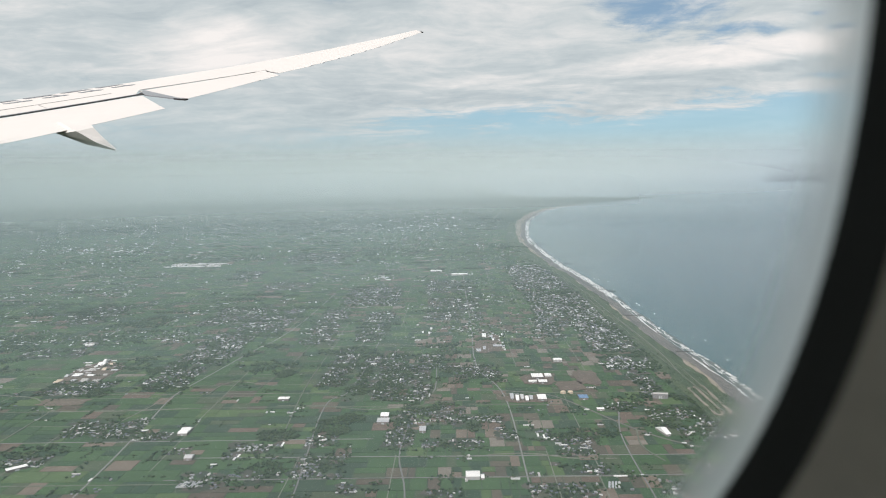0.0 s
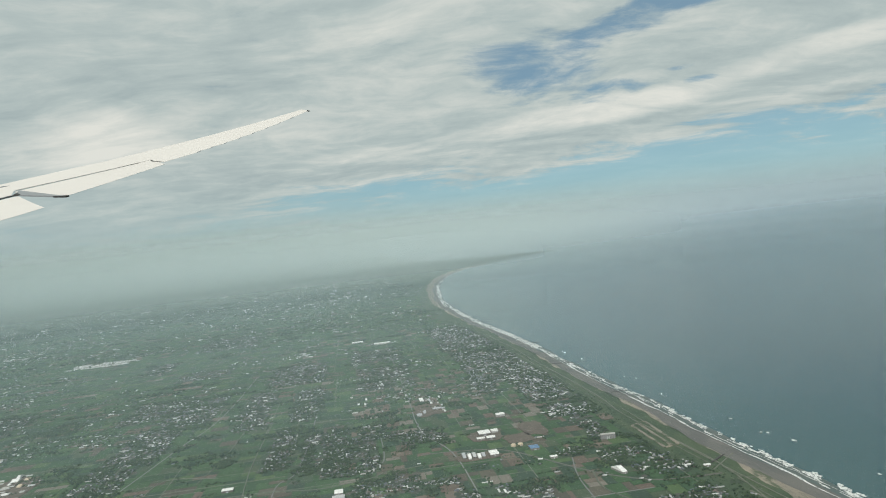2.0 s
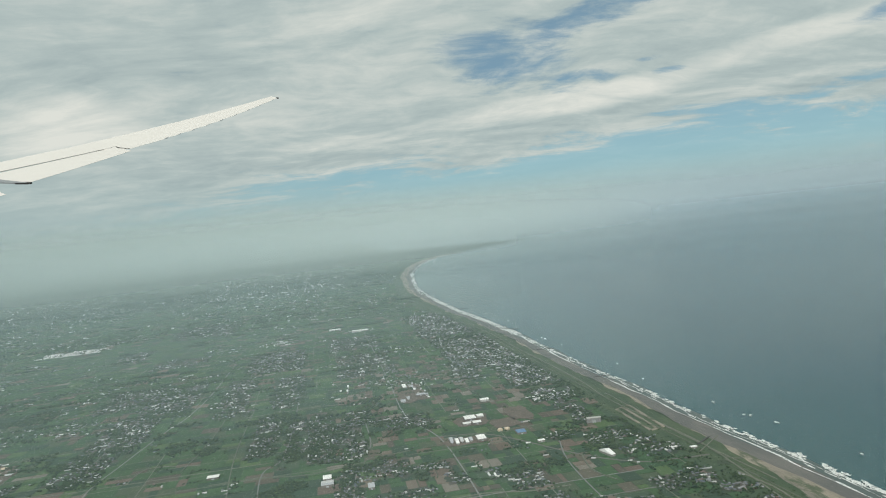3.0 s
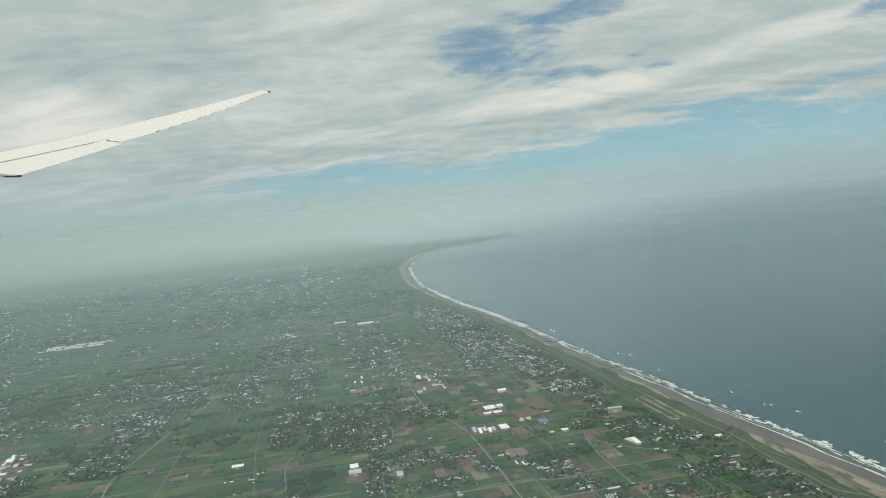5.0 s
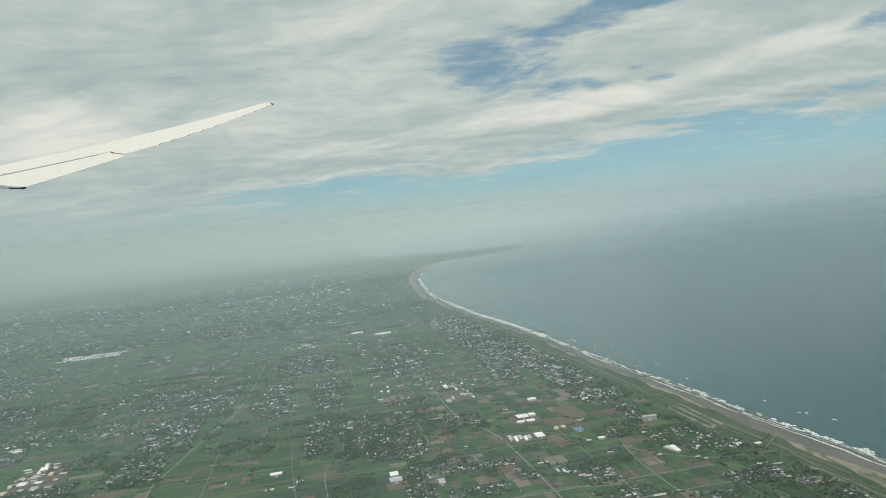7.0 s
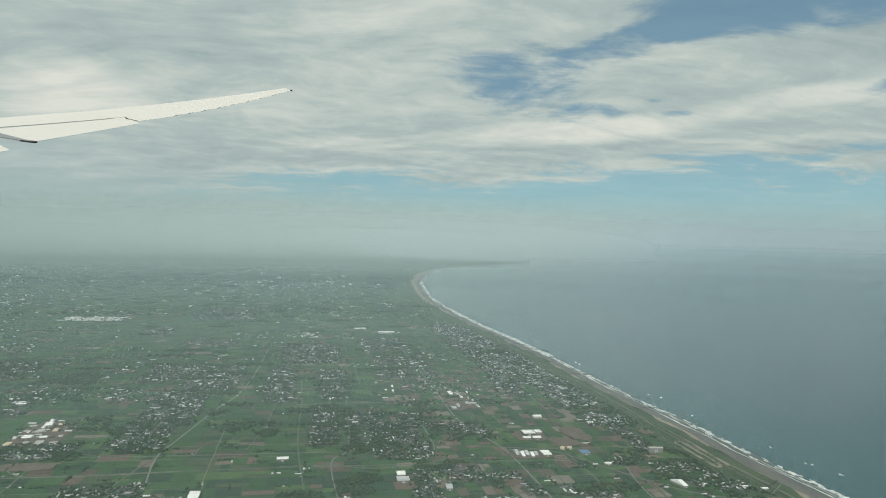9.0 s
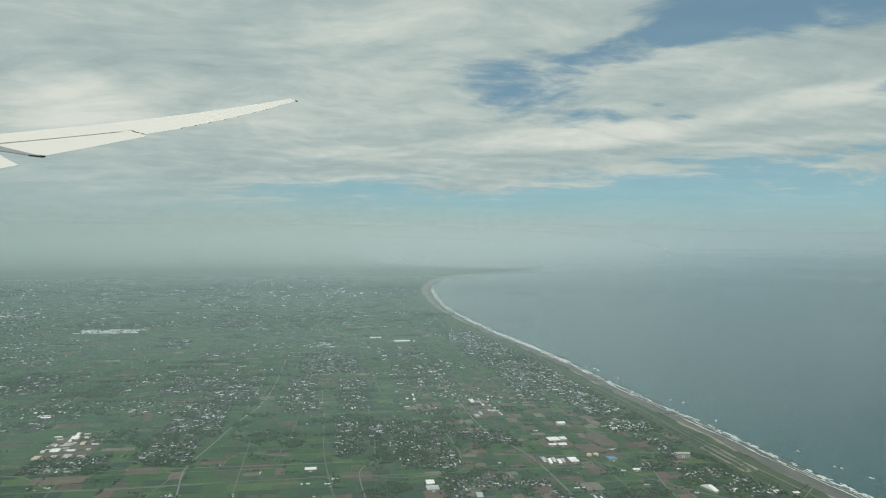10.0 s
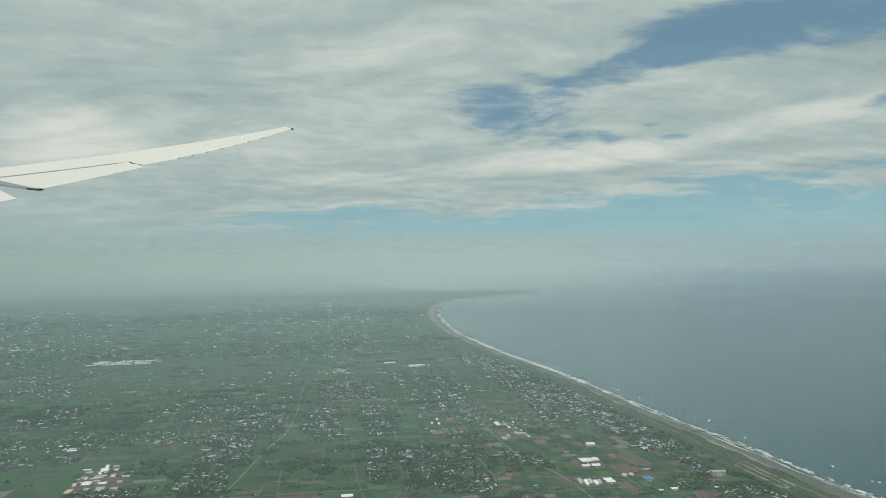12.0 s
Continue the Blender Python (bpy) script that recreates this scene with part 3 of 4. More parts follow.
for shift, label in ((0.125, "thin sandy path along the dune scrub"), (0.098, "pale sandy edge path above the beach")):
    y0 = 1.4
    while y0 < 5.5:
        y1 = y0 + rng.uniform(0.5, 1.3)
        points = [(coast(y0 + (y1 - y0) * k / 4) - shift + rng.normal(0, 0.003), y0 + (y1 - y0) * k / 4) for k in range(5)]
        tagged(new("dune_path", mesh_of("dune_path", *ribbon(points, 0.0030, 0.0028), M["lane"])), label, "path", kind="structure")
        y0 = y1 + rng.uniform(0.0, 0.25)

# ---- villages: where houses and trees gather (x, y, half-widths, houses) ----
VILLAGES = [
    (-1.29, 2.84, 0.14, 0.10, 46), (-1.08, 2.75, 0.06, 0.04, 12), (-0.68, 2.59, 0.09, 0.07, 14), (-0.72, 2.36, 0.12, 0.06, 14), (-0.44, 2.47, 0.08, 0.10, 20), (-0.47, 2.68, 0.06, 0.05, 10),
    (-0.11, 2.93, 0.12, 0.10, 30), (-0.03, 2.63, 0.10, 0.05, 14), (-0.21, 2.75, 0.05, 0.12, 18), (0.09, 2.84, 0.06, 0.08, 18), (0.22, 2.72, 0.09, 0.05, 14), (0.38, 2.62, 0.06, 0.09, 22),
    (0.37, 2.42, 0.08, 0.04, 8), (0.30, 2.26, 0.10, 0.05, 14), (0.80, 2.88, 0.10, 0.10, 40), (0.86, 2.74, 0.10, 0.10, 30), (0.79, 3.32, 0.05, 0.18, 24), (-0.96, 2.60, 0.05, 0.03, 5),
    (-1.42, 2.52, 0.08, 0.05, 12), (0.93, 2.35, 0.09, 0.12, 26), (0.80, 2.38, 0.08, 0.06, 14), (0.90, 2.08, 0.10, 0.10, 20), (0.62, 2.28, 0.06, 0.05, 10), (-2.0, 3.0, 0.15, 0.06, 14),
    (0.62, 3.02, 0.06, 0.04, 8), (-0.05, 2.24, 0.05, 0.04, 6), (-0.30, 2.30, 0.06, 0.04, 5), (-0.48, 4.6, 0.08, 0.42, 60), (-0.55, 3.68, 0.06, 0.33, 60), (-0.78, 4.61, 0.08, 0.49, 60),
    (-0.35, 3.51, 0.1, 0.36, 80), (-0.2, 3.3, 0.08, 0.18, 40), (0.69, 6.56, 0.22, 0.7, 230), (0.7, 5.11, 0.2, 0.62, 260), (0.8, 4.25, 0.12, 0.36, 150), (0.79, 3.66, 0.11, 0.12, 70),
    (0.52, 4.48, 0.06, 0.23, 40), (-0.61, 5.67, 0.19, 0.4, 110), (-0.02, 5.11, 0.17, 0.4, 60), (0.05, 3.55, 0.13, 0.1, 36), (-0.14, 3.74, 0.06, 0.13, 18), (-0.23, 3.58, 0.09, 0.09, 20),
    (-1.3, 3.53, 0.1, 0.18, 56), (-1.26, 4.08, 0.12, 0.34, 110), (-1.16, 4.81, 0.14, 0.37, 90), (-1.66, 3.36, 0.13, 0.1, 56), (-1.87, 6.84, 0.11, 0.3, 30), (-1.46, 8.1, 0.29, 0.45, 70),
    (-1.44, 4.95, 0.15, 0.28, 50), (-2.38, 5.07, 0.14, 0.3, 34), (-0.05, 6.05, 0.18, 0.3, 40), (-1.36, 6.19, 0.19, 0.2, 30), (-2.1, 4, 0.16, 0.1, 16),
]
WOODS = [(-1.91, 4.80, 0.11, 0.18, 130), (-2.43, 5.21, 0.2, 0.3, 150), (-1.39, 3.68, 0.09, 0.12, 110), (-0.39, 3.17, 0.04, 0.05, 40), (-0.79, 3.54, 0.035, 0.05, 40), (-0.50, 4.5, 0.09, 0.3, 150), (-0.36, 3.45, 0.09, 0.28, 130), (-1.55, 3.28, 0.1, 0.06, 60),
         (-0.64, 2.74, 0.08, 0.06, 60), (-0.62, 2.44, 0.08, 0.06, 46), (-0.45, 2.91, 0.10, 0.07, 90), (-0.46, 2.78, 0.07, 0.06, 50), (-1.26, 3.33, 0.10, 0.05, 30), (-1.55, 3.72, 0.2, 0.08, 50),
         (-0.81, 3.56, 0.08, 0.05, 40), (0.70, 3.05, 0.12, 0.12, 60), (0.87, 3.05, 0.05, 0.16, 50), (0.72, 2.83, 0.08, 0.06, 26), (0.45, 2.72, 0.12, 0.05, 50), (0.90, 3.9, 0.04, 0.6, 130),
         (0.90, 2.55, 0.10, 0.10, 40), (0.80, 2.2, 0.2, 0.14, 60), (-0.12, 3.05, 0.12, 0.06, 50), (0.05, 3.40, 0.2, 0.06, 60), (-0.40, 3.28, 0.1, 0.05, 40), (0.33, 4.07, 0.12, 0.06, 40), (-1.45, 2.62, 0.14, 0.06, 40)]


def village_cover(x, y):
    return any(abs(x - vx) < rx and abs(y - vy) < ry for vx, vy, rx, ry, _ in VILLAGES)


# ---- houses ----
HOUSE_SIZES = [(0.0088, 0.0060, 0.0032, 0.0051), (0.0068, 0.0054, 0.0032, 0.0050), (0.0118, 0.0054, 0.0025, 0.0042), (0.0075, 0.0068, 0.0034, 0.0053), (0.0054, 0.0044, 0.0020, 0.0032)]


def house_meshes(w, d, h, top):
    return (mesh_of("house_wall", *joined([box(0, 0, -0.0005, h, w, d), box(w * 0.32, -d * 0.55, -0.0005, h * 0.55, w * 0.4, d * 0.4)]), M["plaster"]),
            mesh_of("house_roof", *joined([gable(w, d, h, top), gable(w * 0.4, d * 0.4, h * 0.55, h * 0.8, 0.0005, w * 0.32, -d * 0.55)]), M["roof"]))


HOUSES = []
for size in HOUSE_SIZES:
    wall, roof = house_meshes(*size)
    house = new("house")
    part("wall", wall, house)
    part("roof", roof, house)
    tagged(house, "small rural house with a pitched tiled roof", "house", "houses of the coastal villages")
    HOUSES.append(house)
used = [False] * len(HOUSES)

spots = []
for vx, vy, rx, ry, count in VILLAGES:
    for _ in range(int(count * (2.8 if vy < 4 else 3.4))):
        for _ in range(12):
            x, y = vx + rx * rng.uniform(-1, 1), vy + ry * rng.uniform(-1, 1)
            if x < coast(y) - 0.16 and noise.noise((x * 11, y * 8, 1.0)) > (-0.22 if vy < 4 else -0.4) and all(abs(x - sx) + abs(y - sy) > 0.0085 for sx, sy in spots[-90:]):
                spots.append((x, y))
                break
spots.sort(key=lambda s: s[1] + 0.25 * abs(s[0]))
far_houses, far_white, far_walls = [], [], []


def far_house(x, y, scale, white):
    w, d, h, top = HOUSE_SIZES[int(rng.integers(len(HOUSE_SIZES)))]
    c, s = (1, 0) if rng.random() < 0.6 else (0, 1)
    stretch = rng.uniform(1.4, 3.6) if white else 1.0
    wv, wf = box(0, 0, -0.0005, h * scale, w * scale * stretch, d * scale)
    rv, rf = gable(w * scale * stretch, d * scale, h * scale, top * scale)
    turn = lambda vs: [(x + vx * c - vy * s, y + vx * s + vy * c, vz) for vx, vy, vz in vs]
    (far_white if white else far_walls).append((turn(wv), wf))
    (far_white if white else far_houses).append((turn(rv), rf))


for i, (x, y) in enumerate(spots):
    if i < 290:
        kind = int(rng.choice(len(HOUSES), p=(0.28, 0.2, 0.2, 0.16, 0.16)))
        m = pose(x, y, 0, 0, 0, float(rng.choice((0, 90)) + rng.normal(0, 5)))
        if used[kind]:
            copy_thing(HOUSES[kind], m)
        else:
            HOUSES[kind].matrix_basis, used[kind] = m, True
    else:
        far_house(x, y, 0.92 if y < 4 else 1.05, rng.random() < 0.11)

# ---- trees ----
ICO_V, ICO_F = None, None
bm = bmesh.new()
bmesh.ops.create_icosphere(bm, subdivisions=1, radius=1.0)
ICO_V = np.array([v.co[:] for v in bm.verts])
ICO_F = [tuple(v.index for v in f.verts) for f in bm.faces]
bm.free()


def clump(x, y, z, r):
    v = ICO_V * r * rng.uniform(0.7, 1.25, (len(ICO_V), 1)) * np.array((1, 1, 0.85)) + (x, y, z)
    return v.tolist(), ICO_F


def crown_mesh(size, clumps):
    pieces = []
    for _ in range(clumps):
        v = rng.normal(0, 1, 3)
        v /= np.linalg.norm(v)
        v *= size * rng.uniform(0.35, 0.85)
        pieces.append(clump(v[0], v[1], size * 1.5 + v[2] * 0.8, size * rng.uniform(0.28, 0.48)))
    return mesh_of("tree_crown", *joined(pieces), M["leaf"])


def trunk_mesh(size):
    pieces = []
    ring = lambda r, z, dx=0.0, dy=0.0: [(dx + r * math.cos(k * math.pi / 3), dy + r * math.sin(k * math.pi / 3), z) for k in range(6)]
    sides = [(k, (k + 1) % 6, 6 + (k + 1) % 6, 6 + k) for k in range(6)]
    pieces.append((ring(size * 0.13, -0.0005) + ring(size * 0.07, size * 1.4), sides))
    for ang in (0.4, 2.5, 4.6):
        pieces.append((ring(size * 0.06, size * 0.8) + ring(size * 0.03, size * 1.5, size * 0.5 * math.cos(ang), size * 0.5 * math.sin(ang)), sides))
    return mesh_of("tree_trunk", *joined(pieces), M["bark"])


TREES = []
for size, clumps in ((0.0044, 14), (0.0056, 18), (0.0036, 12), (0.0049, 16)):
    tree = new("tree")
    part("trunk", trunk_mesh(size), tree)
    part("crown", crown_mesh(size, clumps), tree)
    tagged(tree, "dark green leafy tree beside houses and fields", "tree", "trees about the villages")
    TREES.append(tree)
tree_used = [False] * len(TREES)
tree_spots = []
for vx, vy, rx, ry, count in VILLAGES:
    for _ in range(int(count * 6)):
        tree_spots.append((vx + 1.1 * rx * rng.uniform(-1, 1), vy + 1.1 * ry * rng.uniform(-1, 1)))
for vx, vy, rx, ry, count in WOODS:
    for _ in range(count * 3):
        r, a = math.sqrt(rng.random()), rng.uniform(0, 2 * math.pi)
        tree_spots.append((vx + rx * r * math.cos(a), vy + ry * r * math.sin(a)))
tree_spots = [(x, y) for x, y in tree_spots if x < coast(y) - 0.16 and noise.noise((x * 12, y * 9, 5.0)) > -0.2]
tree_spots.sort(key=lambda s: s[1] + 0.25 * abs(s[0]))
woods = []
for i, (x, y) in enumerate(tree_spots):
    if i % 9 == 0 and i < 2500:
        kind = int(rng.integers(len(TREES)))
        m = pose(x, y, 0, 0, 0, float(rng.uniform(0, 360)))
        if tree_used[kind]:
            copy_thing(TREES[kind], m)
        else:
            TREES[kind].matrix_basis, tree_used[kind] = m, True
    else:
        r = rng.uniform(0.0026, 0.0052)
        for _ in range(3):
            woods.append(clump(x + rng.normal(0, r * 0.7), y + rng.normal(0, r * 0.7), r * rng.uniform(0.6, 1.3), r * rng.uniform(0.6, 1.0)))

for _ in range(3200):
    y = 1.5 + 6.0 * rng.random() ** 1.4
    x = coast(y) - rng.uniform(0.10, 0.26)
    r = rng.uniform(0.0012, 0.0030)
    woods.append(clump(x, y, r * 0.4, r))

# ---- far plain: scattered hamlets, sheds and copses ----
for _ in range(5200):
    y = 4.2 + 15.0 * rng.random() ** 1.5
    x = rng.uniform(-0.95 * y, min(0.95, 0.8 * y))
    if x > coast(y) - 0.22 or village_cover(x, y):
        continue
    if noise.noise((x * 0.9, y * 1.3, 3.0)) + 0.5 * noise.noise((x * 3.1, y * 4.0, 8.0)) < rng.uniform(-0.45, 0.45):
        continue
    if y < 7 and x > -2.4 and rng.random() < 0.55:
        continue
    rx, ry = rng.uniform(0.03, 0.15), rng.uniform(0.02, 0.08)
    grow = 0.95 + 0.07 * (y - 4)
    white = rng.random() < 0.2
    for _ in range(int(rng.integers(2, 9))):
        far_house(x + rx * rng.normal(0, 0.6), y + ry * rng.normal(0, 0.6), grow * rng.uniform(0.7, 1.2), rng.random() < (0.45 if white else 0.08))
    for _ in range(int(rng.integers(6, 16))):
        r = rng.uniform(0.003, 0.0075) * grow
        woods.append(clump(x + 1.3 * rx * rng.normal(0, 0.7), y + 1.3 * ry * rng.normal(0, 0.7), r * 0.4, r))
for _ in range(420):
    y = 3.6 + 14.0 * rng.random() ** 1.4
    x = rng.uniform(-0.95 * y, min(0.9, 0.8 * y))
    if x > coast(y) - 0.25 or noise.noise((x * 0.6, y * 0.8, 11.0)) < rng.uniform(-0.4, 0.3):
        continue
    rx, ry = rng.uniform(0.03, 0.15), rng.uniform(0.015, 0.07)
    for _ in range(int(20 + 40 * rx / 0.15)):
        r = rng.uniform(0.005, 0.011) * (0.8 + 0.05 * y)
        woods.append(clump(x + rx * rng.normal(0, 0.5), y + ry * rng.normal(0, 0.5), r * 0.4, r))
for _ in range(700):
    y = 2.1 + 3.4 * rng.random()
    x = rng.uniform(-0.95 * y, 0.9)
    if x < coast(y) - 0.2:
        along = rng.random() < 0.5
        for _ in range(int(rng.integers(4, 16))):
            r = rng.uniform(0.0024, 0.0050)
            woods.append(clump(x + rng.normal(0, 0.020 if along else 0.004), y + rng.normal(0, 0.004 if along else 0.02), r * 0.7, r))
        if rng.random() < 0.3:
            for _ in range(int(rng.integers(1, 4))):
                far_house(x + rng.normal(0, 0.016), y + rng.normal(0, 0.012), rng.uniform(0.8, 1.2), rng.random() < 0.25)
for _ in range(1500):
    y = 8.0 + 13.0 * rng.random() ** 1.2
    x = rng.uniform(-0.95 * y, min(0.85, coast(y) - 0.4))
    if noise.noise((x * 0.5, y * 0.6, 21.0)) > rng.uniform(-0.35, 0.35):
        for _ in range(int(rng.integers(1, 5))):
            far_house(x + rng.normal(0, 0.14), y + rng.normal(0, 0.06), 0.11 * y * rng.uniform(0.8, 1.4), rng.random() < 0.5)
        for _ in range(5):
            size = rng.uniform(0.008, 0.016)
            woods.append(clump(x + rng.normal(0, 0.2), y + rng.normal(0, 0.08), size * 0.4, size))
for cx, cy, rx, ry, count in ((-2.62, 7.68, 0.27, 0.14, 230), (-1.78, 3.70, 0.07, 0.14, 16), (-0.67, 6.65, 0.15, 0.2, 22), (0.03, 6.7, 0.12, 0.05, 12), (-4.3, 9.2, 0.5, 0.3, 50), (0.78, 3.62, 0.09, 0.04, 16), (-2.04, 4.25, 0.08, 0.07, 8), (-1.0, 12.5, 1.0, 0.5, 60)):
    for _ in range(count):
        far_house(cx + rx * rng.uniform(-1, 1), cy + ry * rng.uniform(-1, 1), 1.0 + 0.06 * cy, rng.random() < 0.8)
tagged(new("far_houses", mesh_of("far_houses", *joined(far_houses), M["roof_far"])), "countless small tiled roofs scattered over the plain", "houses", kind="stuff")
tagged(new("far_sheds", mesh_of("far_sheds", *joined(far_white), M["sheds_far"])), "pale sheet-metal roofs of far sheds and works", "sheds", kind="stuff")
tagged(new("far_walls", mesh_of("far_walls", *joined(far_walls), M["plaster_far"])), "pale walls of the far houses and sheds", "houses", kind="stuff")
tagged(new("woodland", mesh_of("woodland", *joined(woods), M["leaf_far"])), "dark green copses and garden trees on the plain", "woodland", kind="stuff")


# ---- large buildings ----
def hall(name, x, y, w, d, h, bays, roof, label, turn=0.0, category="hall", group="", along="x"):
    """A shed of one or more gabled bays side by side."""
    ob = new(name)
    ob.matrix_basis = pose(x, y, 0, 0, 0, turn)
    bay = d / bays
    part("wall", mesh_of("hall_wall", *box(0, 0, -0.0005, h, w, d), M["plaster"]), ob)
    for i in range(bays):
        part("roof", mesh_of("hall_roof", *gable(w, bay * 0.98, h, h + bay * 0.16, 0.0004), roof), ob, "", pose(0, -d / 2 + bay * (i + 0.5), 0))
    part("door", mesh_of("hall_door", *box(0, -d / 2 - 0.0003, 0, h * 0.7, w * 0.22, 0.0008), M["grey_metal"]), ob)
    tagged(ob, label, category, group)
    return ob


W, G = M["white_metal"], M["grey_metal"]
hall("warehouse", 0.035, 2.368, 0.042, 0.044, 0.011, 1, W, "large white flat-roofed warehouse beside green fields", category="warehouse")
hall("annex", 0.064, 2.360, 0.010, 0.030, 0.006, 1, W, "low white annex beside the warehouse", category="annex")
hall("factory_hall", 0.345, 3.43, 0.050, 0.060, 0.012, 3, W, "white factory hall with several ridged roofs", category="factory", group="factory buildings")
hall("factory_hall", 0.395, 3.45, 0.028, 0.040, 0.009, 2, W, "white factory hall with several ridged roofs", category="factory", group="factory buildings")
hall("factory_hall", 0.318, 3.355, 0.034, 0.026, 0.009, 1, W, "low white factory hall with a single ridge", category="factory", group="factory buildings")
hall("factory_hall", 0.360, 3.350, 0.036, 0.036, 0.010, 1, W, "bright white factory hall with a single ridge", category="factory", group="factory buildings")
for i, (x, y) in enumerate(((0.212, 3.15), (0.232, 3.13), (0.252, 3.14), (0.270, 3.12), (0.288, 3.13))):
    hall("factory_shed", x, y, 0.012, 0.075 - 0.006 * i, 0.007, 1, W if i % 2 else G, "long narrow pale shed in a row of sheds", category="shed", group="row of factory sheds")
hall("factory_hall", 0.330, 3.125, 0.034, 0.062, 0.010, 2, W, "white twin-ridged hall at the end of the shed row", category="factory", group="factory buildings")
hall("farm_hall", -0.983, 2.785, 0.034, 0.066, 0.009, 2, W, "white twin-roofed farm hall among paddies", category="farm hall", group="white halls in the fields")
hall("farm_hall", -0.712, 3.155, 0.044, 0.032, 0.009, 2, W, "bright white farm hall at a lane", category="farm hall", group="white halls in the fields")
hall("farm_hall", -0.882, 2.540, 0.026, 0.034, 0.008, 1, G, "pale grey farm hall at a paddy's edge", category="farm hall", group="white halls in the fields")
hall("storehouse", -0.281, 2.935, 0.030, 0.044, 0.009, 1, W, "white square storehouse by a village", category="storehouse")
hall("storehouse", -0.281, 2.868, 0.044, 0.046, 0.010, 2, G, "pale grey storehouse with two ridges", category="storehouse")
hall("storehouse", -0.132, 2.775, 0.022, 0.050, 0.009, 1, G, "grey square storehouse beside a village", category="storehouse")
hall("long_barn", 0.703, 2.725, 0.018, 0.075, 0.008, 1, W, "long white barn with a bright roof", 15, category="barn")
hall("storehouse", 0.535, 2.975, 0.026, 0.020, 0.008, 1, W, "small white storehouse with twin roofs", category="storehouse")
hall("storehouse", 0.474, 3.715, 0.040, 0.034, 0.010, 1, W, "white storehouse among fields", category="storehouse")
hall("blue_shed", 0.495, 3.125, 0.036, 0.046, 0.009, 2, M["blue_metal"], "shed with faded blue sheet-metal roofs", category="shed")
hall("apartment_block", 0.800, 3.115, 0.058, 0.020, 0.020, 1, M["concrete"], "grey concrete apartment block above low houses", -8, category="apartment block")
hall("works_hall", 0.145, 4.26, 0.020, 0.08, 0.008, 2, W, "long white works hall in fields", category="works")
hall("works_hall", 0.205, 4.02, 0.046, 0.036, 0.007, 2, G, "grey works hall in fields", category="works")
hall("works_hall", 0.105, 3.93, 0.024, 0.05, 0.007, 2, G, "pale works hall in fields", category="works")
hall("beach_hut", 0.989, 2.645, 0.022, 0.016, 0.006, 1, W, "white hut near the beach path", category="hut")
hall("long_shed", -1.74, 3.80, 0.013, 0.08, 0.006, 1, W, "long white shed at a village's edge", category="shed")
hall("long_shed", -1.76, 3.56, 0.034, 0.05, 0.007, 2, W, "pale twin-roofed shed at a village's edge", category="shed")
hall("long_shed", -2.07, 4.275, 0.045, 0.024, 0.007, 1, W, "bright white shed far out in the fields", category="shed")
hall("long_shed", -2.00, 4.165, 0.045, 0.024, 0.007, 1, W, "bright white shed far out in the fields", category="shed")
hall("long_shed", -1.405, 2.465, 0.06, 0.022, 0.008, 1, W, "pale long shed beside a farm", 40, category="shed")
hall("long_shed", 0.03, 6.70, 0.14, 0.05, 0.010, 2, W, "long white shed far out on the plain", category="shed")
hall("long_shed", -0.18, 6.95, 0.10, 0.04, 0.010, 2, W, "long white shed far out on the plain", category="shed")
for i in range(15):
    x, y = -1.80 + 0.055 * (i % 4) + rng.uniform(-0.008, 0.008), 3.47 + 0.095 * (i // 4) + rng.uniform(-0.015, 0.015)
    hall("long_shed", x, y, rng.uniform(0.014, 0.034), rng.uniform(0.022, 0.055), 0.004, int(rng.integers(1, 3)), (W, G, M["tan_metal"], M["concrete"], M["concrete"])[int(rng.integers(5))], "low pale shed in a cluster of sheds", rng.normal(0, 3), category="shed", group="western sheds")
for _ in range(22):
    x, y = ((0.13 + 0.12 * rng.random(), rng.uniform(3.9, 4.35)), (-0.17 + rng.uniform(-0.07, 0.07), rng.uniform(4.28, 4.60)))[int(rng.random() < 0.35)]
    hall("field_shed", x, y, rng.uniform(0.007, 0.014), rng.uniform(0.02, 0.06), 0.004, 1, (W, G, G, M["concrete"], M["concrete"])[int(rng.integers(5))], "pale low shed beside greenhouse plots", 0, category="shed", group="sheds along the factory road")
block = [ob for ob in scene.objects if ob.name == "apartment_block"][0]
pane = mesh_of("block_window", *box(0, 0, 0, 0.0034, 0.0052, 0.0008), M["wing_grey"])
for row in range(4):
    for col in range(7):
        part("window", pane, block, "", pose(-0.025 + 0.0083 * col, -0.0104, 0.0020 + 0.0046 * row))
for gx, gy, count in ((-0.735, 2.62, 6), (-0.838, 2.335, 7), (0.43, 2.30, 4)):
    for i in range(count):
        ob = new("greenhouse")
        arch = [(0.0036 * math.cos(math.pi * k / 6), 0.0040 * math.sin(math.pi * k / 6)) for k in range(7)]
        v = [(x, yy, z) for yy in (-0.021, 0.021) for x, z in arch]
        f = [(k, k + 1, 8 + k, 7 + k) for k in range(6)] + [tuple(range(6, -1, -1)), tuple(range(7, 14))]
        part("cover", mesh_of("greenhouse_cover", v, f, G), ob)
        part("base", mesh_of("greenhouse_base", *box(0, 0, -0.0003, 0.0005, 0.0080, 0.0430), M["concrete"]), ob)
        ob.matrix_basis = pose(gx + 0.0095 * i, gy, 0, 0, 0, -12)
        tagged(ob, "pale arched greenhouse in a tight row", "greenhouse", "rows of greenhouses")
